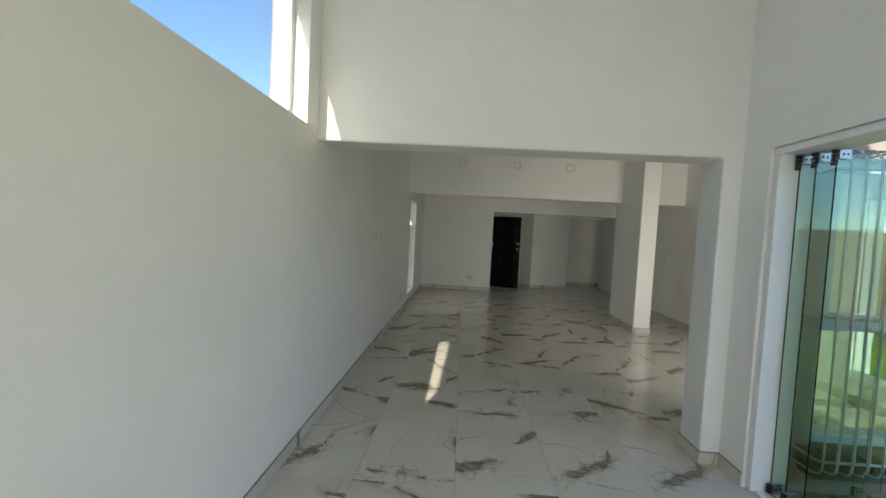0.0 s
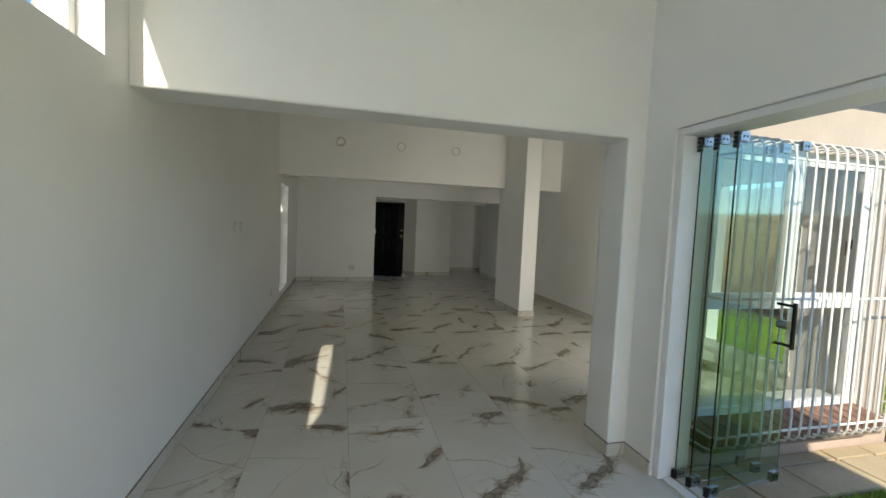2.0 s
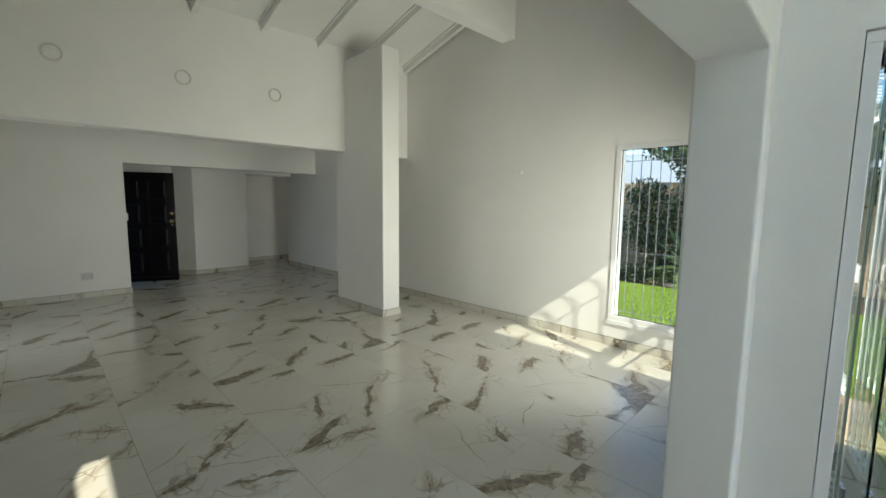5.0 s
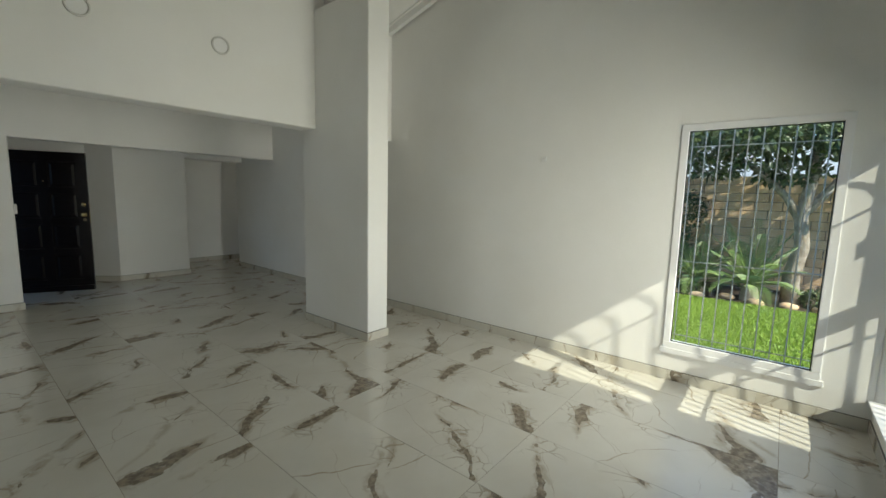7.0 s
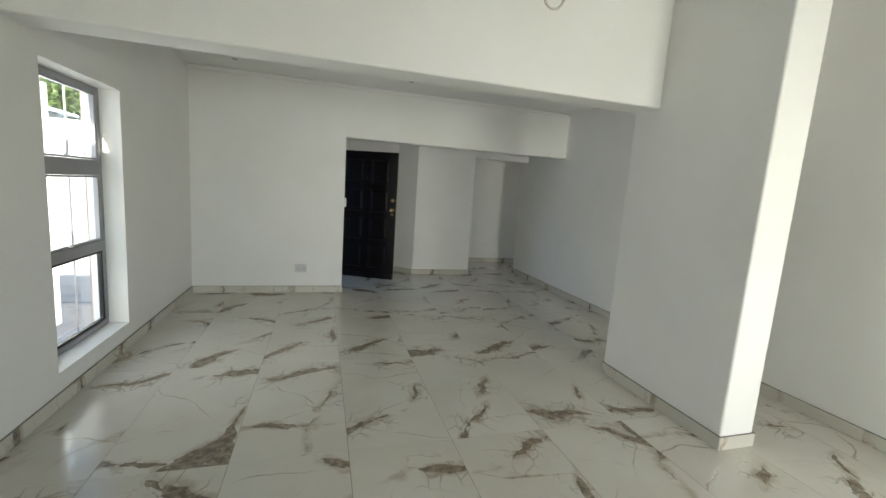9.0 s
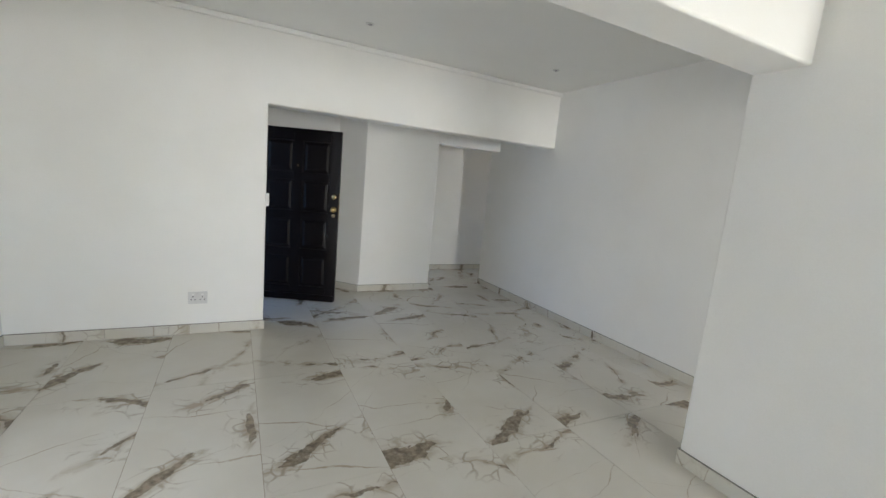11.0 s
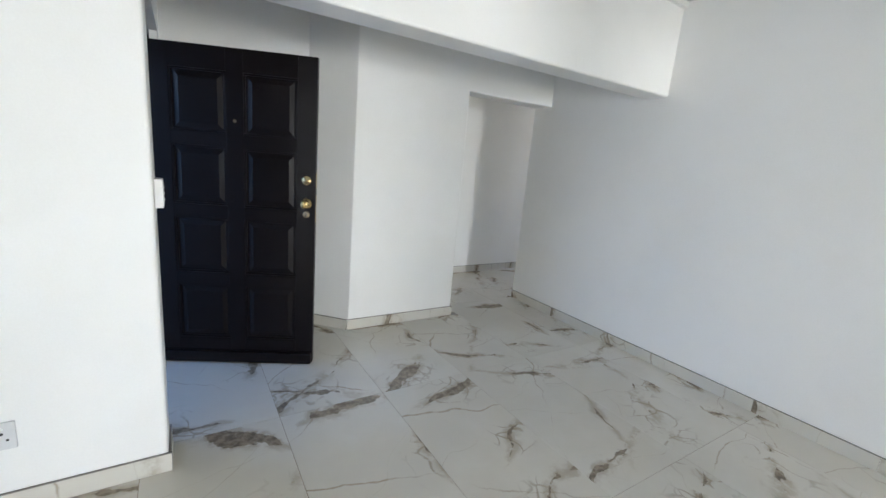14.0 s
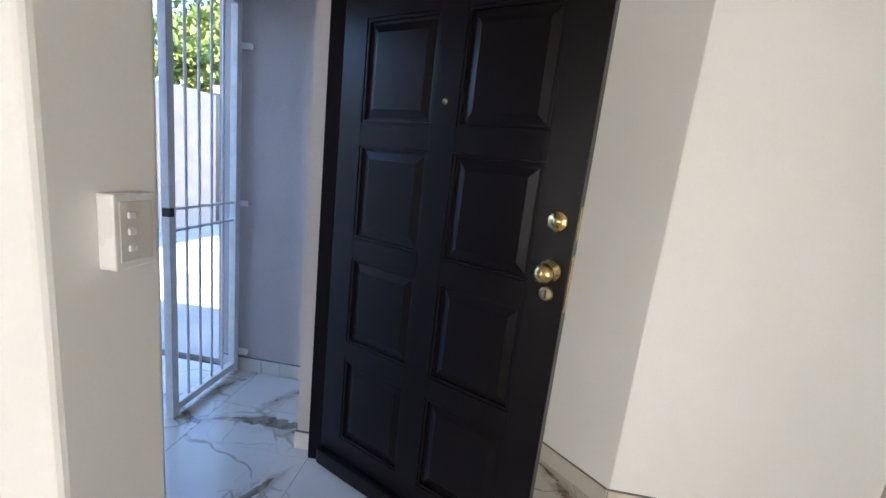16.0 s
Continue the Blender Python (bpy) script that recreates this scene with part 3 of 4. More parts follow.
cage = tagged(thing("burglar_bars", "", ""), "white bowed steel burglar bar cage over a window", "burglar bars")
for i in range(23):
    x = 2.52 + 0.09 * i
    pts = [(x, 3.35, 2.16), (x, 3.20, 2.165), (x, 3.125, 2.15), (x, 3.09, 2.11), (x, 3.08, 2.05), (x, 3.08, 0.26), (x, 3.085, 0.18), (x, 3.11, 0.135), (x, 3.16, 0.12), (x, 3.33, 0.12)]
    bm = bmesh.new()
    tube(bm, pts, 0.008)
    part("bar", bm, BARS, cage)
for z in (0.22, 1.12, 2.03):
    bm = bmesh.new()
    tube(bm, [(2.50, 3.35, z), (2.50, 3.11, z), (2.52, 3.092, z), (4.50, 3.092, z), (4.52, 3.11, z), (4.52, 3.35, z)], 0.009)
    part("rail", bm, BARS, cage)
sill = structure(thing("brick_sill", "", ""), "sloping brown brick outer window sill", "window sill")
for i in range(15):
    bm = bmesh.new()
    box(bm, -0.051, 0.051, -0.115, 0.115, -0.035, 0.035, 0.004)
    b = part("brick", bm, CLINKER, sill)
    b.matrix_basis = pose(2.62 + 0.113 * i, 3.285, 0.155, 10, 0, 0)
structure(boxes("sill_bed", MORTAR, None, (2.57, 4.25, 3.20, 3.33, 0.05, 0.112)), "mortar bed under the brick sill", "window sill")

# slim window in the west wall
w = structure(thing("window_3", "", ""), "slim grey aluminium window with three lights", "window")
bm = bmesh.new()
frame_bars(bm, "y", -1.03, -0.98, 8.57, 9.55, 0.21, 2.08, 0.045)
for z0, z1 in ((0.83, 0.91), (1.42, 1.535)):
    box(bm, -1.03, -0.98, 8.615, 9.505, z0, z1, 0.003)
part("window_frame", bm, GREY_FRAME, w)
for i, (z0, z1) in enumerate(((0.255, 0.83), (0.91, 1.42), (1.535, 2.035))):
    bm = bmesh.new()
    frame_bars(bm, "y", -1.02, -0.985, 8.618, 9.502, z0 + 0.003, z1 - 0.003, 0.014)
    s = part("sash", bm, BLACK if i == 0 else GREY_FRAME, w)
    pane(s, "y", -1.005, 8.632, 9.488, z0 + 0.017, z1 - 0.017)
    if i:
        bm = bmesh.new()
        box(bm, -0.984, -0.965, 9.04, 9.07, z0 + 0.01, z0 + 0.03, 0.003)
        box(bm, -0.97, -0.958, 9.05, 9.062, z0 + 0.02, z0 + 0.12, 0.003)
        part("handle", bm, WHITE_FRAME, s, "small pale stay handle")
bars = tagged(thing("burglar_bars", "", ""), "plain steel burglar bars outside the slim window", "burglar bars")
bar_grid(bars, "y", -1.25, [8.45 + 0.3 * i for i in range(5)], 0.1, 2.2, (0.15, 2.15), 0.008)

# high window in the sun room
w = structure(thing("window_4", "", ""), "high clerestory window with frameless joints", "window")
bm = bmesh.new()
box(bm, -0.985, -0.945, 3.10, 3.148, 2.222, 3.30, 0.003)
box(bm, -0.985, -0.945, 0.345, 3.148, 2.182, 2.222, 0.003)
box(bm, -0.985, -0.945, 0.345, 0.385, 2.222, 3.06, 0.003)
part("window_frame", bm, WHITE_FRAME, w)
for y0, y1 in ((0.385, 1.60), (1.604, 3.10)):
    pane(w, "y", -0.965, y0, y1, 2.222, 3.05 + 0.1 * (y0 - 0.34))

# folding frameless glass doors, stacked open
jamb = structure(boxes("door_frame", WHITE_FRAME, None, (2.10, 2.31, 3.067, 3.112, 0.004, 2.095), (2.10, 2.31, -2.597, -2.552, 0.004, 2.095), (2.10, 2.31, -2.597, 3.112, 2.095, 2.137), bevel=0.004), "white aluminium frame of the folding doors", "door frame")
structure(boxes("door_track", WHITE_FRAME, None, (2.13, 2.19, -2.55, 3.065, 0.003, 0.016), (2.22, 2.28, -2.55, 3.065, 0.003, 0.016), bevel=0.003), "white aluminium floor track", "door track")
DOOR_W = 0.595
for i, (hx, hy, ang) in enumerate(((2.205, 3.045, 6.2), (2.225, 2.955, 6.2), (2.25, 2.855, 6.2))):
    leaf = tagged(thing("glass_door", "", "", hx, hy, 0.0), "frameless green-tinted glass door leaf folded open", "glass door", "stacked glass doors")
    leaf.rotation_euler = (0, 0, radians(ang))
    bm = bmesh.new()
    box(bm, 0.0, DOOR_W, -0.005, 0.005, 0.035, 2.07, 0.001)
    g = part("pane", bm, GREEN_GLASS, leaf)
    g.visible_shadow = False
    for z0, z1 in ((0.018, 0.078), (2.035, 2.09)):
        for u0 in (0.0, DOOR_W - 0.07):
            bm = bmesh.new()
            box(bm, u0, u0 + 0.07, -0.015, 0.015, z0, z1, 0.003)
            c = part("clamp", bm, STEEL, leaf, "grey steel patch clamp")
            for u in (u0 + 0.022, u0 + 0.048):
                bm = bmesh.new()
                rod(bm, (u, -0.0165, (z0 + z1) / 2), (u, -0.0145, (z0 + z1) / 2), 0.007)
                part("screw", bm, DARK_METAL, c)
    for z0, z1 in ((0.02, 0.075), (2.0, 2.09)):
        for k in range(4):
            bm = bmesh.new()
            z = z0 + (z1 - z0) * k / 4
            box(bm, -0.022, -0.002, -0.013, 0.013, z, z + (z1 - z0) / 4 - 0.004, 0.002)
            part("hinge_knuckle", bm, DARK_METAL, leaf)
    if i == 2:
        h = bmesh.new()
        for z in (0.88, 1.12):
            rod(h, (DOOR_W - 0.075, -0.055, z), (DOOR_W - 0.075, 0.045, z), 0.009)
        box(h, DOOR_W - 0.085, DOOR_W - 0.065, -0.066, -0.048, 0.86, 1.14, 0.004)
        part("handle", h, DARK_METAL, leaf, "dark bracket pull handle")
        bm = bmesh.new()
        rod(bm, (DOOR_W - 0.075, -0.03, 1.0), (DOOR_W - 0.075, 0.03, 1.0), 0.027, sides=20)
        part("lock", bm, STEEL, leaf, "round steel lock")

# ---- front door ----
fr = structure(boxes("front_door_frame", WOOD, None, (0.865, 0.945, 12.455, 12.528, 0.0, 2.056), (0.865, 0.905, YD1 + 0.014, 11.575, 0.0, 2.056), (0.865, 0.945, 11.578, 12.452, 2.01, 2.056), bevel=0.005), "black stained timber frame of the front door", "door frame")
HINGE = Vector((0.935, 12.475, 0.0))
door = tagged(thing("front_door", "", "", *HINGE), "black stained eight-panel timber front door standing open", "door")
DW, DH = 0.965, 1.985
door.rotation_euler = (0, 0, math.atan2(12.065 - HINGE.y, 1.787 - HINGE.x))
stile, mid, rails = 0.115, 0.10, [(0.045, 0.175), (0.545, 0.625), (0.985, 1.065), (1.425, 1.505), (1.865, 2.0)]
bm = bmesh.new()
T = 0.022
for u0, u1 in ((0.0, stile), ((DW - mid) / 2, (DW + mid) / 2), (DW - stile, DW)):
    box(bm, u0, u1, -T, T, 0.012, DH + 0.012, 0.002)
for z0, z1 in rails:
    for u0, u1 in ((stile, (DW - mid) / 2), ((DW + mid) / 2, DW - stile)):
        box(bm, u0, u1, -T, T, z0 if z0 > 0.1 else 0.012, z1 if z1 < 1.99 else DH + 0.012)
part("door_body", bm, WOOD, door)
for j in range(4):
    z0, z1 = rails[j][1], rails[j + 1][0]
    for u0, u1 in ((stile, (DW - mid) / 2), ((DW + mid) / 2, DW - stile)):
        bm = bmesh.new()
        box(bm, u0, u1, -0.008, 0.008, z0, z1)
        for s in (-1, 1):
            y0, y1 = s * 0.008, s * 0.017
            outer = [(u0 + 0.022, z0 + 0.022), (u1 - 0.022, z0 + 0.022), (u1 - 0.022, z1 - 0.022), (u0 + 0.022, z1 - 0.022)]
            inner = [(u0 + 0.05, z0 + 0.05), (u1 - 0.05, z0 + 0.05), (u1 - 0.05, z1 - 0.05), (u0 + 0.05, z1 - 0.05)]
            a, b = [bm.verts.new((u, y0, z)) for u, z in outer], [bm.verts.new((u, y1, z)) for u, z in inner]
            bm.faces.new(b)
            for k in range(4):
                bm.faces.new((a[k], a[(k + 1) % 4], b[(k + 1) % 4], b[k]))
        p = part("panel", bm, WOOD, door)
        bm = bmesh.new()
        for s in (-1, 1):
            y0, y1 = sorted((s * 0.006, s * 0.019))
            for a in ((u0, u1, z0, z0 + 0.012), (u0, u1, z1 - 0.012, z1), (u0, u0 + 0.012, z0 + 0.012, z1 - 0.012), (u1 - 0.012, u1, z0 + 0.012, z1 - 0.012)):
                box(bm, a[0], a[1], y0, y1, a[2], a[3], 0.003)
        part("moulding", bm, WOOD, p)
bm = bmesh.new()
box(bm, 0.004, DW - 0.004, -T - 0.03, -T + 0.001, 0.01, 0.085, 0.008)
part("weather_bar", bm, WOOD, door)


def round_part(name, u, z, steps, mat, parent, label, face=-T):
    """A turned fitting on the door's face: steps of (depth from the face, radius)."""
    bm = bmesh.new()
    rings = []
    for d, r in steps:
        rings.append([bm.verts.new((u + r * math.cos(k * math.tau / 24), face - d, z + r * math.sin(k * math.tau / 24))) for k in range(24)])
    for a, b in zip(rings, rings[1:]):
        for k in range(24):
            bm.faces.new((a[k], a[(k + 1) % 24], b[(k + 1) % 24], b[k]))
    bm.faces.new(rings[-1])
    return part(name, bm, mat, parent, label, soft=True)


UL = DW - 0.055
lk = round_part("deadlock", UL, 1.262, ((0, 0.030), (0.006, 0.030), (0.010, 0.024), (0.011, 0.014), (0.016, 0.013), (0.017, 0.002)), BRASS, door, "round brass deadlock cylinder")
kn = round_part("door_knob", UL, 1.115, ((0, 0.034), (0.006, 0.033), (0.010, 0.014), (0.032, 0.012), (0.038, 0.022), (0.050, 0.029), (0.062, 0.027), (0.069, 0.018), (0.071, 0.004)), BRASS, door, "round brass door knob")
ks = round_part("keyhole", UL, 1.045, ((0, 0.022), (0.004, 0.021), (0.006, 0.016), (0.0065, 0.003)), OLD_BRASS, door, "round steel keyhole plate")
bm = bmesh.new()
box(bm, UL - 0.003, UL + 0.003, -T - 0.008, -T - 0.005, 1.032, 1.058)
part("keyhole_slot", bm, BLACK, ks)
round_part("peephole", DW / 2, 1.585, ((0, 0.010), (0.004, 0.010), (0.005, 0.007), (0.002, 0.006), (0.002, 0.001)), OLD_BRASS, door, "small steel peephole")
bm = bmesh.new()
box(bm, DW - 0.001, DW + 0.002, -0.012, 0.012, 1.0, 1.17)
box(bm, DW - 0.001, DW + 0.002, -0.012, 0.012, 1.215, 1.31)
part("strike_plate", bm, BRASS, door, "brass lock edge plate")
bm = bmesh.new()
for z in (0.25, 1.0, 1.75):
    rod(bm, (-0.006, 0.0, z - 0.05), (-0.006, 0.0, z + 0.05), 0.007)
part("hinge", bm, STEEL, door)

# passage door frame
fr = structure(boxes("door_frame", WHITE_FRAME, None, (5.295, 5.36, 13.79, 13.96, 0.0, 2.01), (6.17, 6.235, 13.79, 13.96, 0.0, 2.01), (5.36, 6.17, 13.79, 13.96, 1.95, 2.01), bevel=0.004), "white frame of a passage doorway", "door frame")

# unseen sliding glass door, added at the end of the sun room to let light in
w = structure(thing("window_5", "", ""), "unseen white sliding glass door added to light the sun room", "window")
bm = bmesh.new()
frame_bars(bm, "x", -3.10, -3.04, -0.6, 1.9, 0.0, 2.14, 0.05)
box(bm, 0.62, 0.68, -3.10, -3.04, 0.05, 2.09, 0.003)
part("window_frame", bm, WHITE_FRAME, w)
for u0, u1 in ((-0.55, 0.62), (0.68, 1.85)):
    pane(w, "x", -3.07, u0, u1, 0.05, 2.09)

# ---- security gate on the porch ----
gate = tagged(thing("security_gate", "", ""), "white steel security gate hinged on the grey porch wall", "gate")
boxes("gate_frame", BARS, gate, (0.085, 0.125, 12.535, 12.575, 0.002, 2.12), (0.085, 0.125, 13.02, 13.06, 0.002, 2.12), (0.085, 0.125, 12.575, 13.02, 0.03, 0.07), (0.085, 0.125, 12.575, 13.02, 2.08, 2.12), bevel=0.003)
for y in (12.665, 12.755, 12.845, 12.935):
    bm = bmesh.new()
    rod(bm, (0.105, y, 0.07), (0.105, y, 2.08), 0.007)
    part("bar", bm, BARS, gate)
for z in (0.95, 1.05):
    boxes("rail", BARS, gate, (0.098, 0.112, 12.575, 13.02, z - 0.006, z + 0.006))
boxes("lock_box", BLACK, gate, (0.09, 0.128, 12.533, 12.56, 1.02, 1.06), label="black lock slot")
for z in (0.13, 1.046, 1.888):
    boxes("hinge_bracket", BARS, gate, (0.09, 0.18, 13.05, 13.078, z - 0.015, z + 0.015), bevel=0.003)


# ---- fittings ----
def wall_plate(name, label, category, m, width, height, detail, group="", deep=0.0):
    """A switch or socket plate: local x along the wall, y out of it, z up."""
    ob = thing(name, label, category, group=group)
    bm = bmesh.new()
    box(bm, -width / 2, width / 2, -deep, 0.0095, -height / 2, height / 2, 0.003)
    part("plate", bm, SOCKET_WHITE if category == "socket" else PLASTIC, ob)
    for kind, x, z, w, h in detail:
        bm = bmesh.new()
        if kind == "rocker":
            box(bm, x - w / 2, x + w / 2, 0.007, 0.014, z - h / 2, z + h / 2, 0.002)
            part("rocker", bm, PLASTIC, ob)
        elif kind == "surround":
            box(bm, x - w / 2, x + w / 2, 0.0085, 0.0105, z - h / 2, z + h / 2, 0.001)
            part("cover", bm, OFF_WHITE, ob)
        else:
            rod(bm, (x, 0.0085, z), (x, 0.0098, z), w / 2, sides=12)
            part("pin_hole", bm, BLACK, ob)
    ob.matrix_basis = m
    return ob


def socket_detail(xs):
    d = []
    for x in xs:
        d += [("rocker", x, 0.032, 0.018, 0.012), ("hole", x, 0.010, 0.012, 0), ("hole", x - 0.015, -0.016, 0.010, 0), ("hole", x + 0.015, -0.016, 0.010, 0)]
    return d


one_switch = [("surround", 0, 0, 0.055, 0.095), ("rocker", 0, 0.0, 0.02, 0.03)]
for y in (5.41, 5.655):
    wall_plate("light_switch", "white plastic light switch on the long white wall", "switch", pose(XW, y, 1.38, 0, 0, -90), 0.075, 0.14, one_switch, "pair of switches")
wall_plate("socket", "white plastic double socket above the skirting", "socket", pose(0.44, YD0, 0.33, 0, 0, 180), 0.15, 0.11, socket_detail((-0.036, 0.036)))
wall_plate("socket", "white plastic socket low on the long wall", "socket", pose(XW, 7.68, 0.345, 0, 0, -90), 0.11, 0.13, socket_detail((0.0,)))
wall_plate("light_switch", "white plastic light switch on the lounge wall", "switch", pose(XE, 8.80, 1.205, 0, 0, 90), 0.085, 0.12, [("surround", 0, 0, 0.06, 0.09), ("rocker", 0, 0.018, 0.018, 0.022), ("rocker", 0, -0.018, 0.018, 0.022)])
wall_plate("light_switch", "white three-lever light switch beside the front door", "switch", pose(0.998, 11.432, 1.228, 0, 0, -90), 0.078, 0.118, [("surround", 0, 0, 0.06, 0.095), ("rocker", 0.01, 0.026, 0.014, 0.010), ("rocker", 0.01, 0, 0.014, 0.010), ("rocker", 0.01, -0.026, 0.014, 0.010)], deep=0.02)
wall_plate("socket", "white plastic socket beside the low window", "socket", pose(2.50, YB1, 0.34, 0, 0, 0), 0.11, 0.11, socket_detail((0.0,)))
wall_plate("blank_plate", "small round-cornered white blank plate", "blank plate", pose(XE, 6.09, 1.89, 0, 0, 90), 0.05, 0.05, [("rocker", 0, 0, 0.03, 0.03)])
for x in (0.13, 1.15, 2.135):
    ob = thing("wall_disc", "round white cover disc on the dropped wall", "cover disc", x, YC0, 2.802, "row of cover discs")
    for nm, steps in (("rim", ((0, 0.078), (0.016, 0.076), (0.018, 0.068), (0.004, 0.061))), ("disc", ((0.0, 0.060), (0.005, 0.0595), (0.006, 0.002)))):
        bm = bmesh.new()
        rings = [[bm.verts.new((r * math.cos(k * math.tau / 32), -d, r * math.sin(k * math.tau / 32))) for k in range(32)] for d, r in steps]
        for a, b in zip(rings, rings[1:]):
            for k in range(32):
                bm.faces.new((a[k], a[(k + 1) % 32], b[(k + 1) % 32], b[k]))
        bm.faces.new(rings[-1])
        part(nm, bm, OFF_WHITE if nm == "rim" else PLASTIC, ob, soft=False)
for x, y in ((-0.25, 10.80), (1.68, 10.70), (3.56, 10.63)):
    ob = thing("downlight", "small satin recessed ceiling downlight", "downlight", x, y, 2.735, "lounge downlights")
    bm = bmesh.new()
    rod(bm, (0, 0, -0.006), (0, 0, 0.0), 0.032, 0.036, 24)
    part("trim_ring", bm, DOWNLIGHT, ob)
    bm = bmesh.new()
    rod(bm, (0, 0, -0.009), (0, 0, -0.0055), 0.016, 0.02, 20)
    part("lens", bm, GREY_FRAME, ob)

# ---- skirting ----
SK_H, SK_T = 0.086, 0.011
sk_cache = {}


def skirting(x0, y0, x1, y1, nx, ny):
    run = structure(thing("baseboard", "", "", x0, y0, 0.0), "marble-look tile skirting with a dark sealant line", "baseboard")
    back = Matrix.Translation((-x0, -y0, 0))
    a, b, n = Vector((x0, y0, 0)), Vector((x1, y1, 0)), Vector((nx, ny, 0)).normalized()
    d = (b - a)
    length = d.length
    d.normalize()
    turn = Matrix((d, n, Vector((0, 0, 1)))).transposed().to_4x4()
    count = max(1, math.ceil(length / 0.622))
    step = length / count
    for i in range(count):
        key = round(step, 3)
        if key not in sk_cache:
            bm = bmesh.new()
            box(bm, -step / 2 + 0.001, step / 2 - 0.001, 0.0, SK_T, 0.001, SK_H, 0.0015)
            sk_cache[key] = mesh_of("skirting_tile", bm, MARBLE)
        ob = new("skirting_tile", sk_cache[key])
        ob.parent = run
        ob.matrix_parent_inverse = back
        ob.matrix_basis = Matrix.Translation(a + d * step * (i + 0.5)) @ turn
    bm = bmesh.new()
    box(bm, 0, length, 0.0, SK_T - 0.002, SK_H, SK_H + 0.004, 0, Matrix.Translation(a) @ turn)
    sl = part("sealant", bm, SEALANT, run)
    sl.matrix_parent_inverse = back


for run in ((XW, -2.95, XW, YD0, 1, 0), (XW + SK_T, YD0, 0.978 + SK_T, YD0, 0, -1), (0.978, YD0, 0.978, YD1 + 0.01, 1, 0),
            (XE, YB1 + SK_T, XE, 12.74, -1, 0), (1.95, YB1, XE, YB1, 0, 1), (1.95, YB0 - SK_T, 1.95, YB1 + SK_T, -1, 0),
            (1.95, YB0, 2.08, YB0, 0, -1), (2.08, 3.115, 2.08, YB0 - SK_T, -1, 0), (3.11, 7.40 - SK_T, 3.11, YC1 + SK_T, -1, 0),
            (3.11, 7.40, 3.38, 7.40, 0, -1), (3.38, 7.40 - SK_T, 3.38, YC1 + SK_T, 1, 0), (3.11, YC1, 3.38, YC1, 0, 1),
            (2.21, YE0, 3.245 + SK_T, YE0, 0, -1), (3.245, YE0, 3.245, YE1, 1, 0), (1.93, 12.79, 2.21, 12.51, -1, -1), (1.0, 12.79, 1.93, 12.79, 0, -1),
            (2.21, 13.81, 5.295, 13.81, 0, -1), (XE, 12.74, XE + 0.25, 12.74, 0, 1), (0.0, 13.08, 0.785, 13.08, 0, -1), (0.785, 12.512, 0.785, 13.07, -1, 0), (0.774, 12.512, 0.863, 12.512, 0, -1)):
    skirting(*run)

# ---- outdoors: ground, paving, walls ----
structure(boxes("ground", SOIL, None, (-400, 400, -400, 400, -0.5, -0.14)), "dark earth ground round the house", "ground")
structure(boxes("lawn", LAWN, None, (2.425, 8.75, -9.0, 2.855, -0.16, -0.125), (4.75, 8.75, 2.855, 11.0, -0.16, -0.125)), "green lawn ground", "lawn")
structure(boxes("driveway", PAVING, None, (-3.5, -1.2, -6, 32, -0.16, -0.10), (-1.2, 2.0, 13.32, 32, -0.16, -0.10), (-1.2, -0.9, 11.6, 13.32, -0.16, -0.10)), "pale paved driveway", "driveway")
structure(boxes("path_bed", MORTAR, None, (2.35, 4.75, 2.86, 3.33, -0.18, -0.125), (2.35, 2.42, -3.0, 2.86, -0.18, -0.105)), "mortar bed under the flagstones", "path")
path = structure(thing("path", "", ""), "sandstone flag path along the wall", "path")
rng = random.Random(4)
for x0, x1, y0, y1 in ((2.36, 4.74, 2.87, 3.32),):
    x = x0
    while x < x1 - 0.05:
        wd = min(rng.uniform(0.36, 0.62), x1 - x)
        y = y0
        while y < y1 - 0.05:
            dp = min(rng.uniform(0.26, 0.52), y1 - y)
            bm = bmesh.new()
            box(bm, x + 0.008, x + wd - 0.008, y + 0.008, y + dp - 0.008, -0.15, -0.105 + rng.uniform(-0.004, 0.004), 0.006)
            part("flagstone", bm, FLAG, path)
            y += dp
        x += wd

# eave of the main roof over the courtyard window
eave = tagged(thing("roof_eave", "", ""), "pink tiled roof edge with a white fascia", "roof")
boxes("soffit", BEIGE, eave, (2.34, 4.9, 3.02, YB0 - 0.014, 2.80, 2.84))
boxes("fascia", WHITE_FRAME, eave, (2.34, 4.9, 2.99, 3.018, 2.78, 2.96), bevel=0.004)
rt = bmesh.new()
for i in range(9):
    for j in range(2):
        x = 2.36 + 0.28 * i
        pts = [(x + 0.28 * k / 6, 0.022 * math.sin(k / 6 * math.tau)) for k in range(7)]
        y0, y1, z0, z1 = 2.96 + 0.2 * j, 3.18 + 0.2 * j, 2.985 + 0.058 * j, 3.05 + 0.058 * j
        lo = [rt.verts.new((px, y0, z0 + h + 0.012)) for px, h in pts] + [rt.verts.new((px, y0, z0 + h - 0.004)) for px, h in pts]
        hi = [rt.verts.new((px, y1, z1 + h)) for px, h in pts]
        for k in range(6):
            rt.faces.new((lo[k], lo[k + 1], hi[k + 1], hi[k]))
            rt.faces.new((lo[k], lo[k + 1], lo[k + 8], lo[k + 7]))
part("roof_tiles", rt, ROOF_TILE, eave, "pink curved roof tiles")

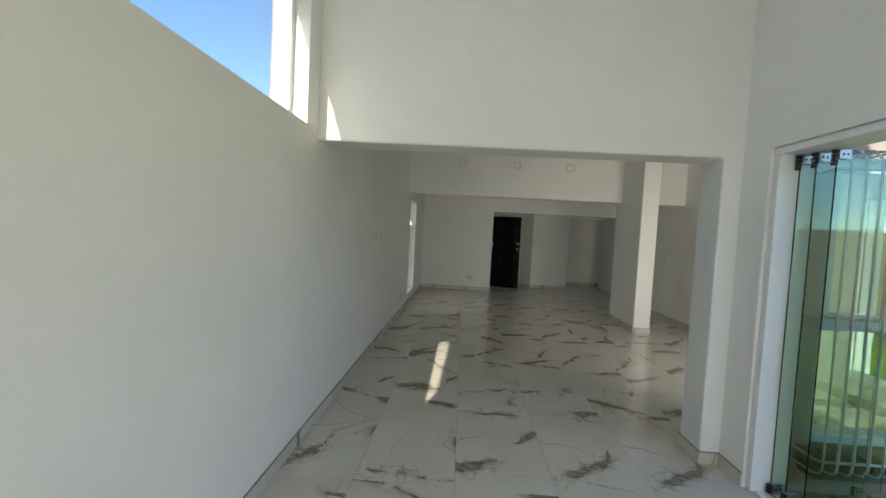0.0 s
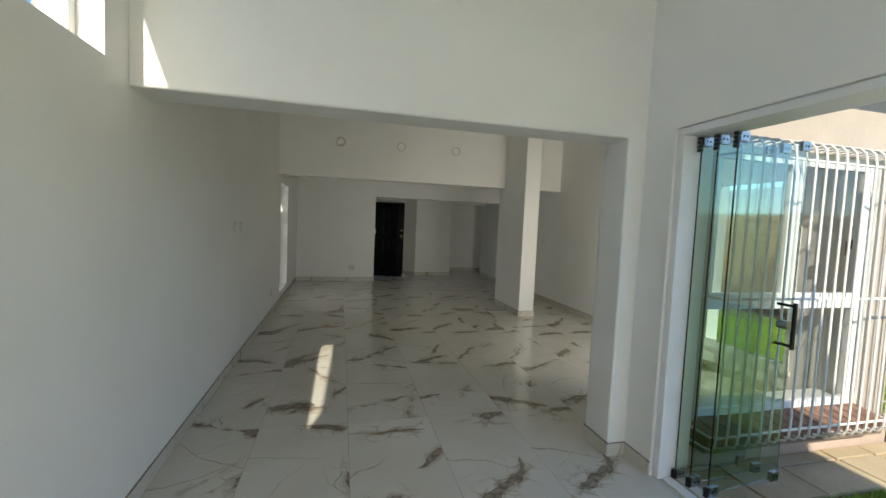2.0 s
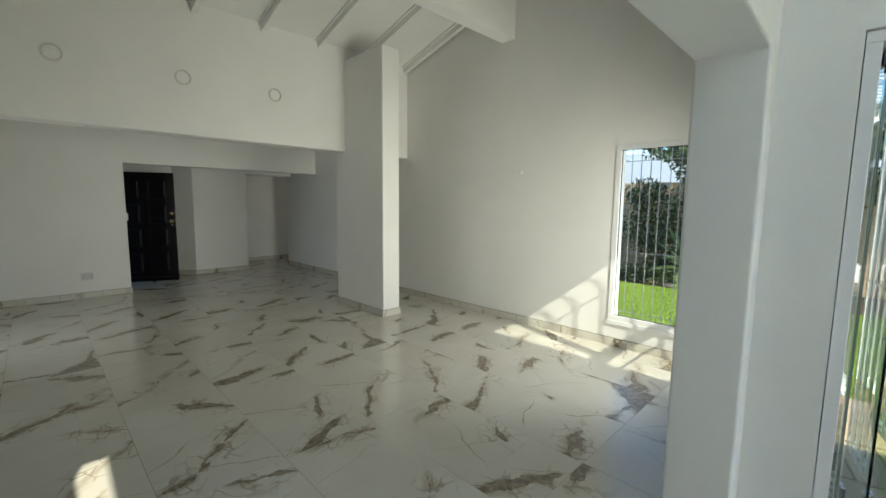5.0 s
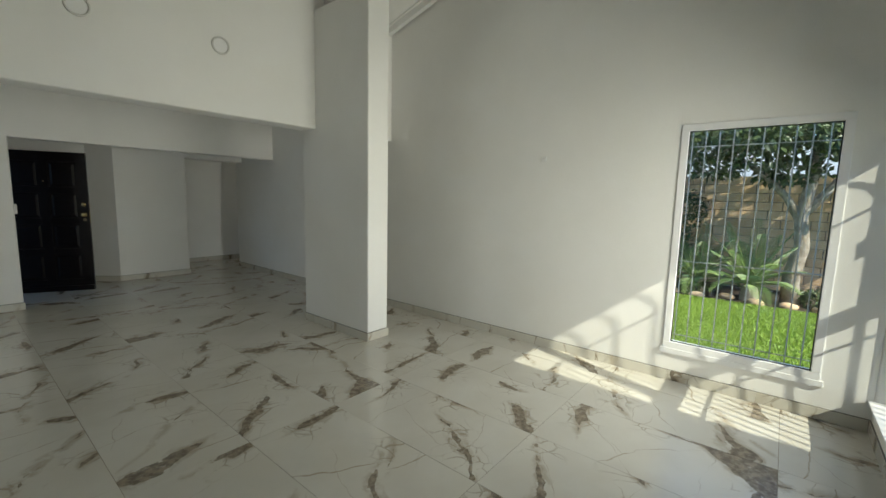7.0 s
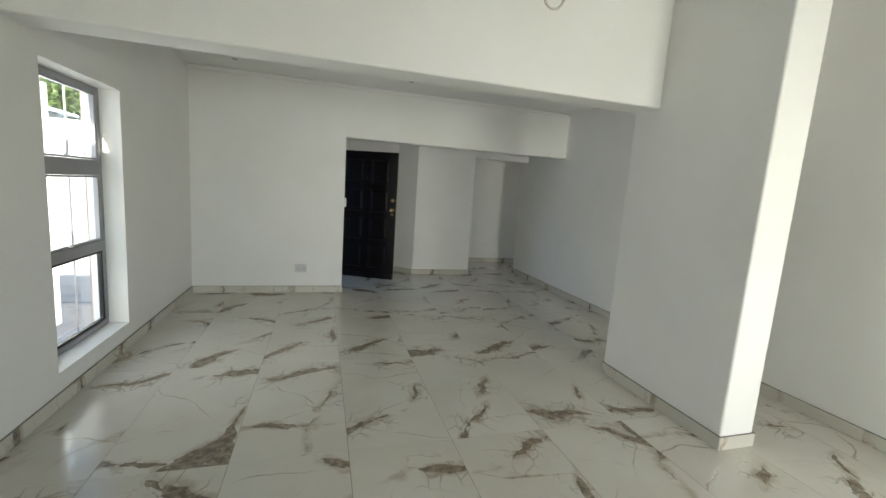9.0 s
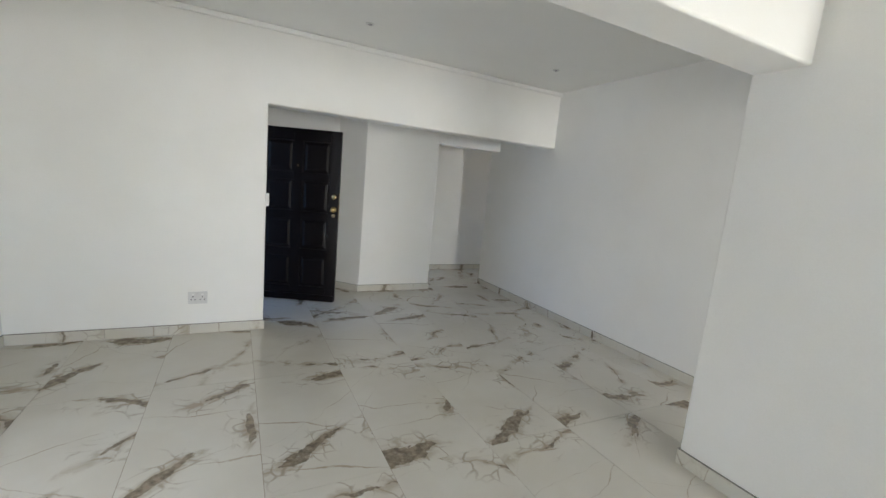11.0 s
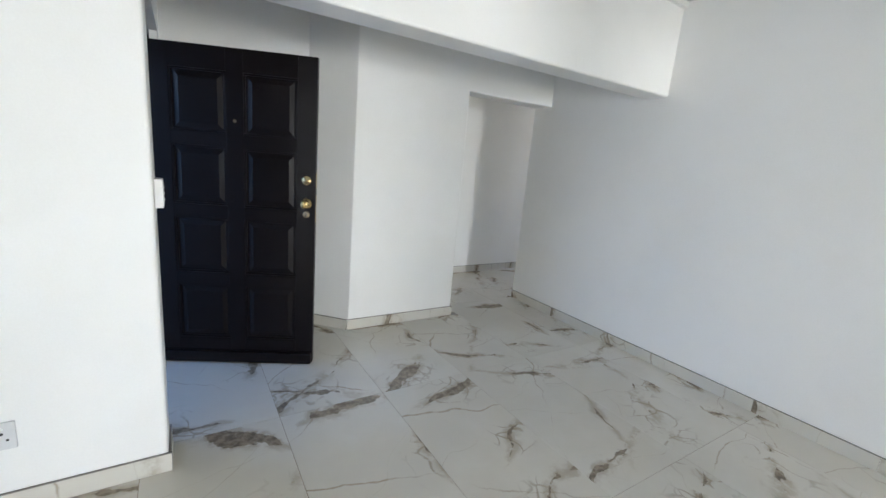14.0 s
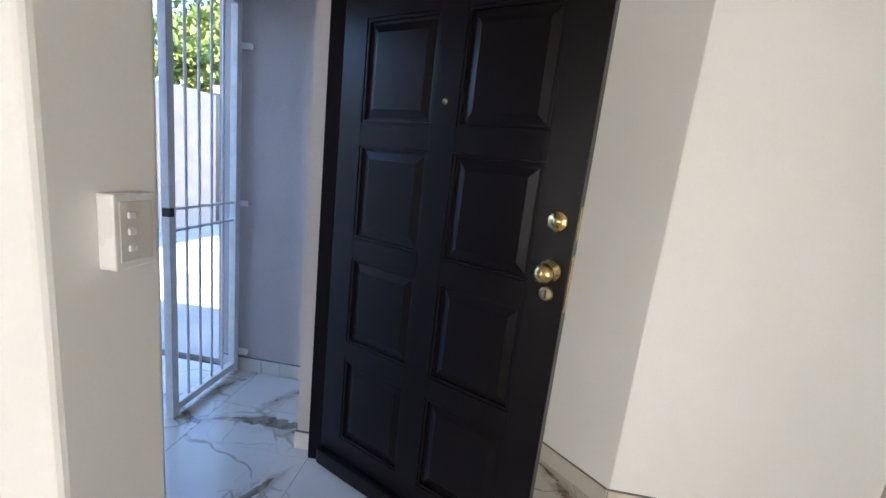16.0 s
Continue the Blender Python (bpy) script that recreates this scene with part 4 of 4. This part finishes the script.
# stone block wall at the end of the garden
garden_wall = structure(thing("garden_wall", "", "", 10.4, 0, 0), "sandstone block garden wall", "garden wall")
boxes("wall_core", MORTAR, garden_wall, (0.012, 0.25, -10, 16, -0.2, 2.02))
bm = bmesh.new()
box(bm, -0.02, 0.02, -0.205, 0.205, -0.077, 0.077, 0.008)
block_mesh = mesh_of("block", bm, SANDBLOCK)
rest = []
for j in range(13):
    z = -0.02 + 0.165 * j
    for i in range(-22, 36):
        y = 0.425 * (i + 0.5 * (j % 2))
        if 1.5 < y < 9.5:
            ob = new("block", block_mesh)
            ob.parent = garden_wall
            ob.location = (rng.uniform(-0.006, 0.006), y, z)
        else:
            rest.append((y, z))
bm = bmesh.new()
for y, z in rest:
    x = rng.uniform(-0.006, 0.006)
    box(bm, x - 0.02, x + 0.02, y - 0.205, y + 0.205, z - 0.077, z + 0.077)
part("far_blocks", bm, SANDBLOCK, garden_wall)["kind"] = "stuff"
tagged(boxes("neighbour_wall", PLASTER, None, (13.5, 13.8, 1.0, 14.0, -0.2, 3.1), bevel=0.01), "white wall of a house beyond the garden", "house")
structure(boxes("boundary_wall", PINKISH, None, (-3.75, -3.5, 14.0, 17.9, -0.2, 2.15), (-3.75, -3.5, 18.15, 32, -0.2, 2.35), bevel=0.01), "pinkish rendered boundary wall", "boundary wall")
structure(boxes("boundary_wall", PLASTER, None, (-3.75, -3.5, -8, 13.98, -0.2, 1.9), bevel=0.01), "white rendered boundary wall", "boundary wall")
shed = tagged(thing("outbuilding", "", ""), "white outbuilding with a ribbed sheet roof", "outbuilding")
boxes("wall", PLASTER, shed, (-8.0, -4.4, 5.0, 16.2, -0.2, 2.45))
bm = bmesh.new()
for i in range(46):
    y = 4.9 + 0.245 * i
    box(bm, -0.06, 4.3, y, y + 0.2, 0.0, 0.02, 0, pose(-4.2, 0, 2.43, 0, 0, 0) @ pose(0, 0, 0, 0, 14, 0) @ pose(0, 0, 0, 0, 0, 0) @ Matrix.Diagonal((-1, 1, 1, 1)))
    box(bm, -0.06, 4.3, y + 0.2, y + 0.245, 0.0, 0.06, 0, pose(-4.2, 0, 2.43) @ pose(0, 0, 0, 0, 14, 0) @ Matrix.Diagonal((-1, 1, 1, 1)))
part("roof", bm, WHITE_FRAME, shed, "white ribbed sheet roof")
# out of view; added to block the sun streak through the slim window
structure(boxes("side_wall", PINKISH, None, (-3.5, -1.105, 7.2, 7.4, -0.2, 3.3), bevel=0.01), "unseen rendered wall added to keep sun off the slim window", "wall")
structure(boxes("side_wall", PLASTER, None, (-3.5, -1.105, 11.3, 11.5, -0.2, 1.98), bevel=0.01), "white garden wall across the side of the house", "wall")
structure(boxes("gate_post", DARK_METAL, None, (-3.7, -3.53, 17.92, 18.13, -0.2, 2.2), bevel=0.004), "dark gate post in the boundary wall", "gate post")
structure(boxes("boundary_wall", BEIGE, None, (-3.5, 10.4, -10.3, -10.0, -0.2, 2.0), (-3.5, 10.4, 32, 32.3, -0.2, 2.0)), "beige boundary wall", "boundary wall")


# ---- plants ----
def leaf_cloud(name, mat, parent, blobs, count, size, seed, label=""):
    """Many small folded leaves scattered through rough lumps."""
    r = np.random.default_rng(seed)
    verts, faces = [], []
    weights = np.array([b[3] ** 2 for b in blobs])
    pick = r.choice(len(blobs), count, p=weights / weights.sum())
    for k in pick:
        cx, cy, cz, rad, flat = blobs[k]
        v = r.normal(size=3)
        v /= np.linalg.norm(v)
        p = np.array((cx, cy, cz)) + v * rad * (0.45 + 0.6 * r.random()) * np.array((1, 1, flat))
        d = r.normal(size=3) + v * 0.7
        d /= np.linalg.norm(d)
        side = np.cross(d, r.normal(size=3))
        side /= np.linalg.norm(side)
        up = np.cross(side, d)
        s = size * (0.6 + 0.8 * r.random())
        n = len(verts)
        verts += [tuple(p), tuple(p + d * s * 0.5 + side * s * 0.24 + up * s * 0.08), tuple(p + d * s), tuple(p + d * s * 0.5 - side * s * 0.24 + up * s * 0.08)]
        faces += [(n, n + 1, n + 2), (n, n + 2, n + 3)]
    me = bpy.data.meshes.new(name)
    me.from_pydata(verts, [], faces)
    me.materials.append(mat)
    ob = new(name, me)
    ob.parent = parent
    if label:
        ob["label"] = label
    return ob


def limb(bm, pts, r0, r1):
    pts = [Vector(p) for p in pts]
    rings = []
    for i, p in enumerate(pts):
        d = (pts[min(i + 1, len(pts) - 1)] - pts[max(i - 1, 0)]).normalized()
        u = d.cross(Vector((0.3, 1, 0.1))).normalized()
        v = d.cross(u)
        rr = r0 + (r1 - r0) * i / (len(pts) - 1)
        rings.append([bm.verts.new(p + rr * (1 + 0.12 * math.sin(3 * k + i)) * (math.cos(k * math.tau / 9) * u + math.sin(k * math.tau / 9) * v)) for k in range(9)])
    for a, b in zip(rings, rings[1:]):
        for k in range(9):
            bm.faces.new((a[k], a[(k + 1) % 9], b[(k + 1) % 9], b[k]))
    bm.faces.new(rings[0])
    bm.faces.new(rings[-1])


def tree(label, x, y, limbs, blobs, count, size, mat, seed):
    t = tagged(thing("tree", "", "", x, y, -0.14), label, "tree")
    bm = bmesh.new()
    for pts, r0, r1 in limbs:
        limb(bm, pts, r0, r1)
    part("trunk", bm, BARK, t, soft=True)
    leaf_cloud("crown", mat, t, blobs, count, size, seed)
    return t


tree("garden tree with a bent pale trunk and dark leaves", 9.2, 4.0,
     [([(0, 0, 0), (0.02, 0.03, 0.5), (0.0, -0.05, 1.0), (-0.05, 0.0, 1.45), (-0.1, -0.05, 1.9), (-0.2, -0.1, 2.5)], 0.13, 0.07),
      ([(-0.05, 0.0, 1.4), (-0.1, 0.2, 1.75), (-0.3, 0.5, 2.1), (-0.4, 0.9, 2.4)], 0.07, 0.03),
      ([(-0.05, -0.02, 1.5), (0.05, -0.3, 1.9), (0.05, -0.6, 2.4), (0.0, -0.9, 2.8)], 0.07, 0.03)],
     [(-0.3, 0.7, 2.5, 0.55, 0.6), (-0.2, -0.1, 2.75, 0.7, 0.6), (0.0, -0.8, 2.7, 0.65, 0.6), (-0.3, 1.4, 2.65, 0.6, 0.5), (0.1, 0.3, 3.1, 0.8, 0.6), (-0.8, 0.6, 2.75, 0.6, 0.5), (-0.7, -0.5, 2.6, 0.5, 0.5), (0.2, 2.0, 2.9, 0.6, 0.5), (0.1, -1.6, 2.6, 0.7, 0.6), (0.5, -2.4, 2.5, 0.8, 0.7), (-0.2, 0.2, 2.15, 0.45, 0.4), (-0.4, 1.2, 2.25, 0.45, 0.4), (0.6, -1.4, 2.0, 0.6, 0.6), (0.5, -2.0, 2.8, 0.8, 0.6), (0.5, -0.7, 2.9, 0.8, 0.5), (0.6, 1.0, 3.0, 0.7, 0.5)], 12500, 0.115, LEAF, 3)
tree("leafy yellow-green tree beyond the boundary wall", -6.0, 23.0,
     [([(0, 0, 0), (0.05, 0, 1.2), (0.1, 0.1, 2.4), (0.0, 0.2, 3.6)], 0.2, 0.1), ([(0.1, 0.1, 2.2), (0.8, 0.2, 3.2), (1.3, 0.2, 4.0)], 0.1, 0.04), ([(0.1, 0.1, 2.4), (-0.8, 0.0, 3.4), (-1.4, 0, 4.2)], 0.1, 0.04)],
     [(0, 0, 4.6, 1.4, 0.8), (1.3, 0.2, 3.9, 1.0, 0.8), (-1.4, 0, 4.1, 1.1, 0.8), (0.5, 0.3, 5.6, 1.0, 0.8), (-0.6, 0.2, 3.2, 0.9, 0.6), (2.1, 0.3, 4.8, 0.8, 0.7)], 7000, 0.24, FAR_LEAF, 5)
tree("dark leafy tree beyond the boundary wall", -8.6, 25.5,
     [([(0, 0, 0), (0.05, 0, 1.5), (0.1, 0.1, 3.0), (0.0, 0.2, 4.6)], 0.24, 0.1), ([(0.1, 0.1, 2.6), (1.0, 0.2, 3.8), (1.6, 0.2, 4.8)], 0.1, 0.04)],
     [(0, 0, 5.2, 1.6, 0.8), (1.5, 0.2, 4.6, 1.2, 0.8), (-1.5, 0, 4.6, 1.3, 0.8), (0.4, 0.3, 6.4, 1.1, 0.8)], 5000, 0.26, LEAF, 6)
tree("small leafy tree over the driveway wall", -4.9, 19.6,
     [([(0, 0, 0), (0.05, 0, 1.0), (0.1, 0.1, 2.0), (0.0, 0.2, 2.8)], 0.12, 0.05)],
     [(0, 0, 2.9, 0.8, 0.8), (0.5, 0.8, 3.3, 0.8, 0.8), (-0.5, -0.6, 3.2, 0.8, 0.8), (0.0, 1.6, 3.0, 0.7, 0.7)], 4200, 0.17, FAR_LEAF, 7)


def cycad(label, x, y, fronds, length, rise, seed):
    t = tagged(thing("cycad", "", "", x, y, -0.14), label, "cycad", "cycads in the bed")
    bm = bmesh.new()
    rod(bm, (0, 0, 0), (0, 0, 0.26), 0.14, 0.11, 12)
    part("stem", bm, BARK, t)
    r = random.Random(seed)
    for i in range(fronds):
        a = i * 2.39996
        ring = i / fronds
        lift = rise * (1 - 0.75 * ring)
        verts, faces = [], []
        spine = []
        for k in range(13):
            s = k / 12
            out = length * (s * (0.55 + 0.45 * ring))
            up = 0.25 + length * lift * s - length * (0.35 + 0.5 * ring) * s * s * 0.8
            spine.append(Vector((out * math.cos(a), out * math.sin(a), up)))
        side = Vector((-math.sin(a), math.cos(a), 0))
        for k in range(1, 12):
            for h in (0.0, 0.5):
                p = spine[k].lerp(spine[k + 1], h)
                d = (spine[k + 1] - spine[k]).normalized()
                wl = 0.17 * length * math.sin(math.pi * min(1, 0.18 + 0.8 * (k + h) / 12)) + 0.02
                for sg in (-1, 1):
                    tip = p + sg * side * wl + d * wl * 0.7 + Vector((0, 0, -0.12 * wl + r.uniform(-0.01, 0.01)))
                    n = len(verts)
                    verts += [tuple(p - d * 0.011), tuple(p + d * 0.011), tuple(tip), tuple((p + tip) / 2 + Vector((0, 0, 0.012)))]
                    faces += [(n, n + 3, n + 2), (n + 1, n + 2, n + 3)]
        me = bpy.data.meshes.new("frond")
        me.from_pydata(verts, [], faces)
        me.materials.append(FROND)
        ob = new("frond", me)
        ob.parent = t
        bm = bmesh.new()
        limb(bm, spine, 0.011, 0.003)
        part("midrib", bm, FROND, ob)


cycad("bright green cycad with arching fronds", 9.15, 4.55, 26, 0.95, 1.5, 1)
cycad("pale green cycad with spreading fronds", 9.3, 5.35, 20, 1.0, 1.3, 2)
for lab, x, y, blobs, n, sz, sd in (("dense dark green shrub in the flower bed", 9.8, 6.0, [(0, 0, 0.7, 0.55, 1.1), (0.1, 0.5, 1.1, 0.55, 1.0), (0, -0.25, 1.5, 0.4, 1.0), (0.2, 0.6, 1.9, 0.45, 0.8)], 5500, 0.075, 11),
                                    ("low leafy ground cover in the bed", 9.1, 5.3, [(0, 0.6, 0.15, 0.3, 0.6), (0.1, 1.1, 0.18, 0.35, 0.6), (0, 0.1, 0.1, 0.25, 0.5), (0.2, -1.6, 0.14, 0.3, 0.5)], 1500, 0.08, 12)):
    t = tagged(thing("shrub", "", "", x, y, -0.14), lab, "shrub")
    bm = bmesh.new()
    for k in range(5):
        limb(bm, [(0.03 * k - 0.06, 0.1 * k - 0.2, 0), (0.04 * k - 0.08, 0.12 * k - 0.2, 0.4 if sd == 11 else 0.08), (0.05 * k - 0.1, 0.15 * k - 0.2, 0.8 if sd == 11 else 0.15)], 0.014, 0.006)
    part("stems", bm, BARK, t)
    leaf_cloud("foliage", LEAF, t, blobs, n, sz, sd)
stones = random.Random(9)
for k in range(7):
    bm = bmesh.new()
    bmesh.ops.create_icosphere(bm, subdivisions=2, radius=0.1, matrix=Matrix.Diagonal((1, 1.3, 0.6, 1)))
    for v in bm.verts:
        v.co *= 1 + 0.25 * noise.noise(v.co * 14 + Vector((k, 0, 0)))
    st = part("rock", bm, SANDBLOCK, None, soft=True)
    st.location = (8.95 + stones.uniform(-0.1, 0.2), 3.6 + 0.42 * k, -0.11)
    tagged(st, "rough brown rock edging the flower bed", "rock", "rocks in the bed")


def turf(name, areas, density, height, seed):
    r = np.random.default_rng(seed)
    vs, fs = [], []
    base = 0
    for x0, x1, y0, y1 in areas:
        n = int((x1 - x0) * (y1 - y0) * density)
        p = np.stack((r.uniform(x0, x1, n), r.uniform(y0, y1, n), np.full(n, -0.126)), 1)
        a = r.uniform(0, math.tau, n)
        w = np.stack((np.cos(a), np.sin(a), np.zeros(n)), 1) * 0.006
        h = height * r.uniform(0.55, 1.2, n)
        lean = r.normal(0, 0.35, (n, 2)) * h[:, None]
        tip = p + np.stack((lean[:, 0], lean[:, 1], h), 1)
        vs.append(np.stack((p - w, p + w, tip), 1).reshape(-1, 3))
        fs.append(np.arange(n * 3).reshape(-1, 3) + base)
        base += n * 3
    me = bpy.data.meshes.new(name)
    me.from_pydata(np.concatenate(vs).tolist(), [], np.concatenate(fs).tolist())
    me.materials.append(GRASS)
    return tagged(new(name, me), "short bright green lawn grass", "grass", "", "stuff")


turf("grass", [(2.44, 5.2, 0.6, 2.85)], 9000, 0.045, 21)
turf("grass", [(4.8, 8.72, 2.85, 7.5), (5.2, 8.72, -1.5, 2.85)], 5500, 0.03, 22)

# ---- floor tiles ----
TW, TD, TX, TY = 0.614, 1.235, 0.255, 4.095
SPACES = ((XW, 2.33, -2.95, 3.5), (XW, XE, 3.5, YD0 + 0.1), (-0.9, XE, YD0 + 0.1, 13.08), (2.21, 7.2, 13.08, 13.81), (XE, 7.2, 12.75, 13.08), (5.0, 7.2, 13.81, 15.1))
tile_cache = {}
for i in range(-3, 12):
    for j in range(-6, 10):
        cells = []
        for sx0, sx1, sy0, sy1 in SPACES:
            x0, x1 = max(TX + TW * i, sx0), min(TX + TW * (i + 1), sx1)
            y0, y1 = max(TY + TD * j, sy0), min(TY + TD * (j + 1), sy1)
            if x1 - x0 > 0.03 and y1 - y0 > 0.03:
                cells.append([x0, x1, y0, y1])
        cells.sort(key=lambda c: c[2])
        merged = []
        for c in cells:
            if merged and abs(merged[-1][3] - c[2]) < 1e-6 and abs(merged[-1][0] - c[0]) < 1e-6 and abs(merged[-1][1] - c[1]) < 1e-6:
                merged[-1][3] = c[3]
            else:
                merged.append(c)
        for x0, x1, y0, y1 in merged:
            key = (round(x1 - x0, 3), round(y1 - y0, 3))
            if key not in tile_cache:
                bm = bmesh.new()
                box(bm, -key[0] / 2 + 0.0014, key[0] / 2 - 0.0014, -key[1] / 2 + 0.0014, key[1] / 2 - 0.0014, -0.01, 0.0)
                tile_cache[key] = mesh_of("tile", bm, MARBLE)
            ob = new("tile", tile_cache[key])
            ob.parent = floor_ob
            ob.location = ((x0 + x1) / 2, (y0 + y1) / 2, 0.0)
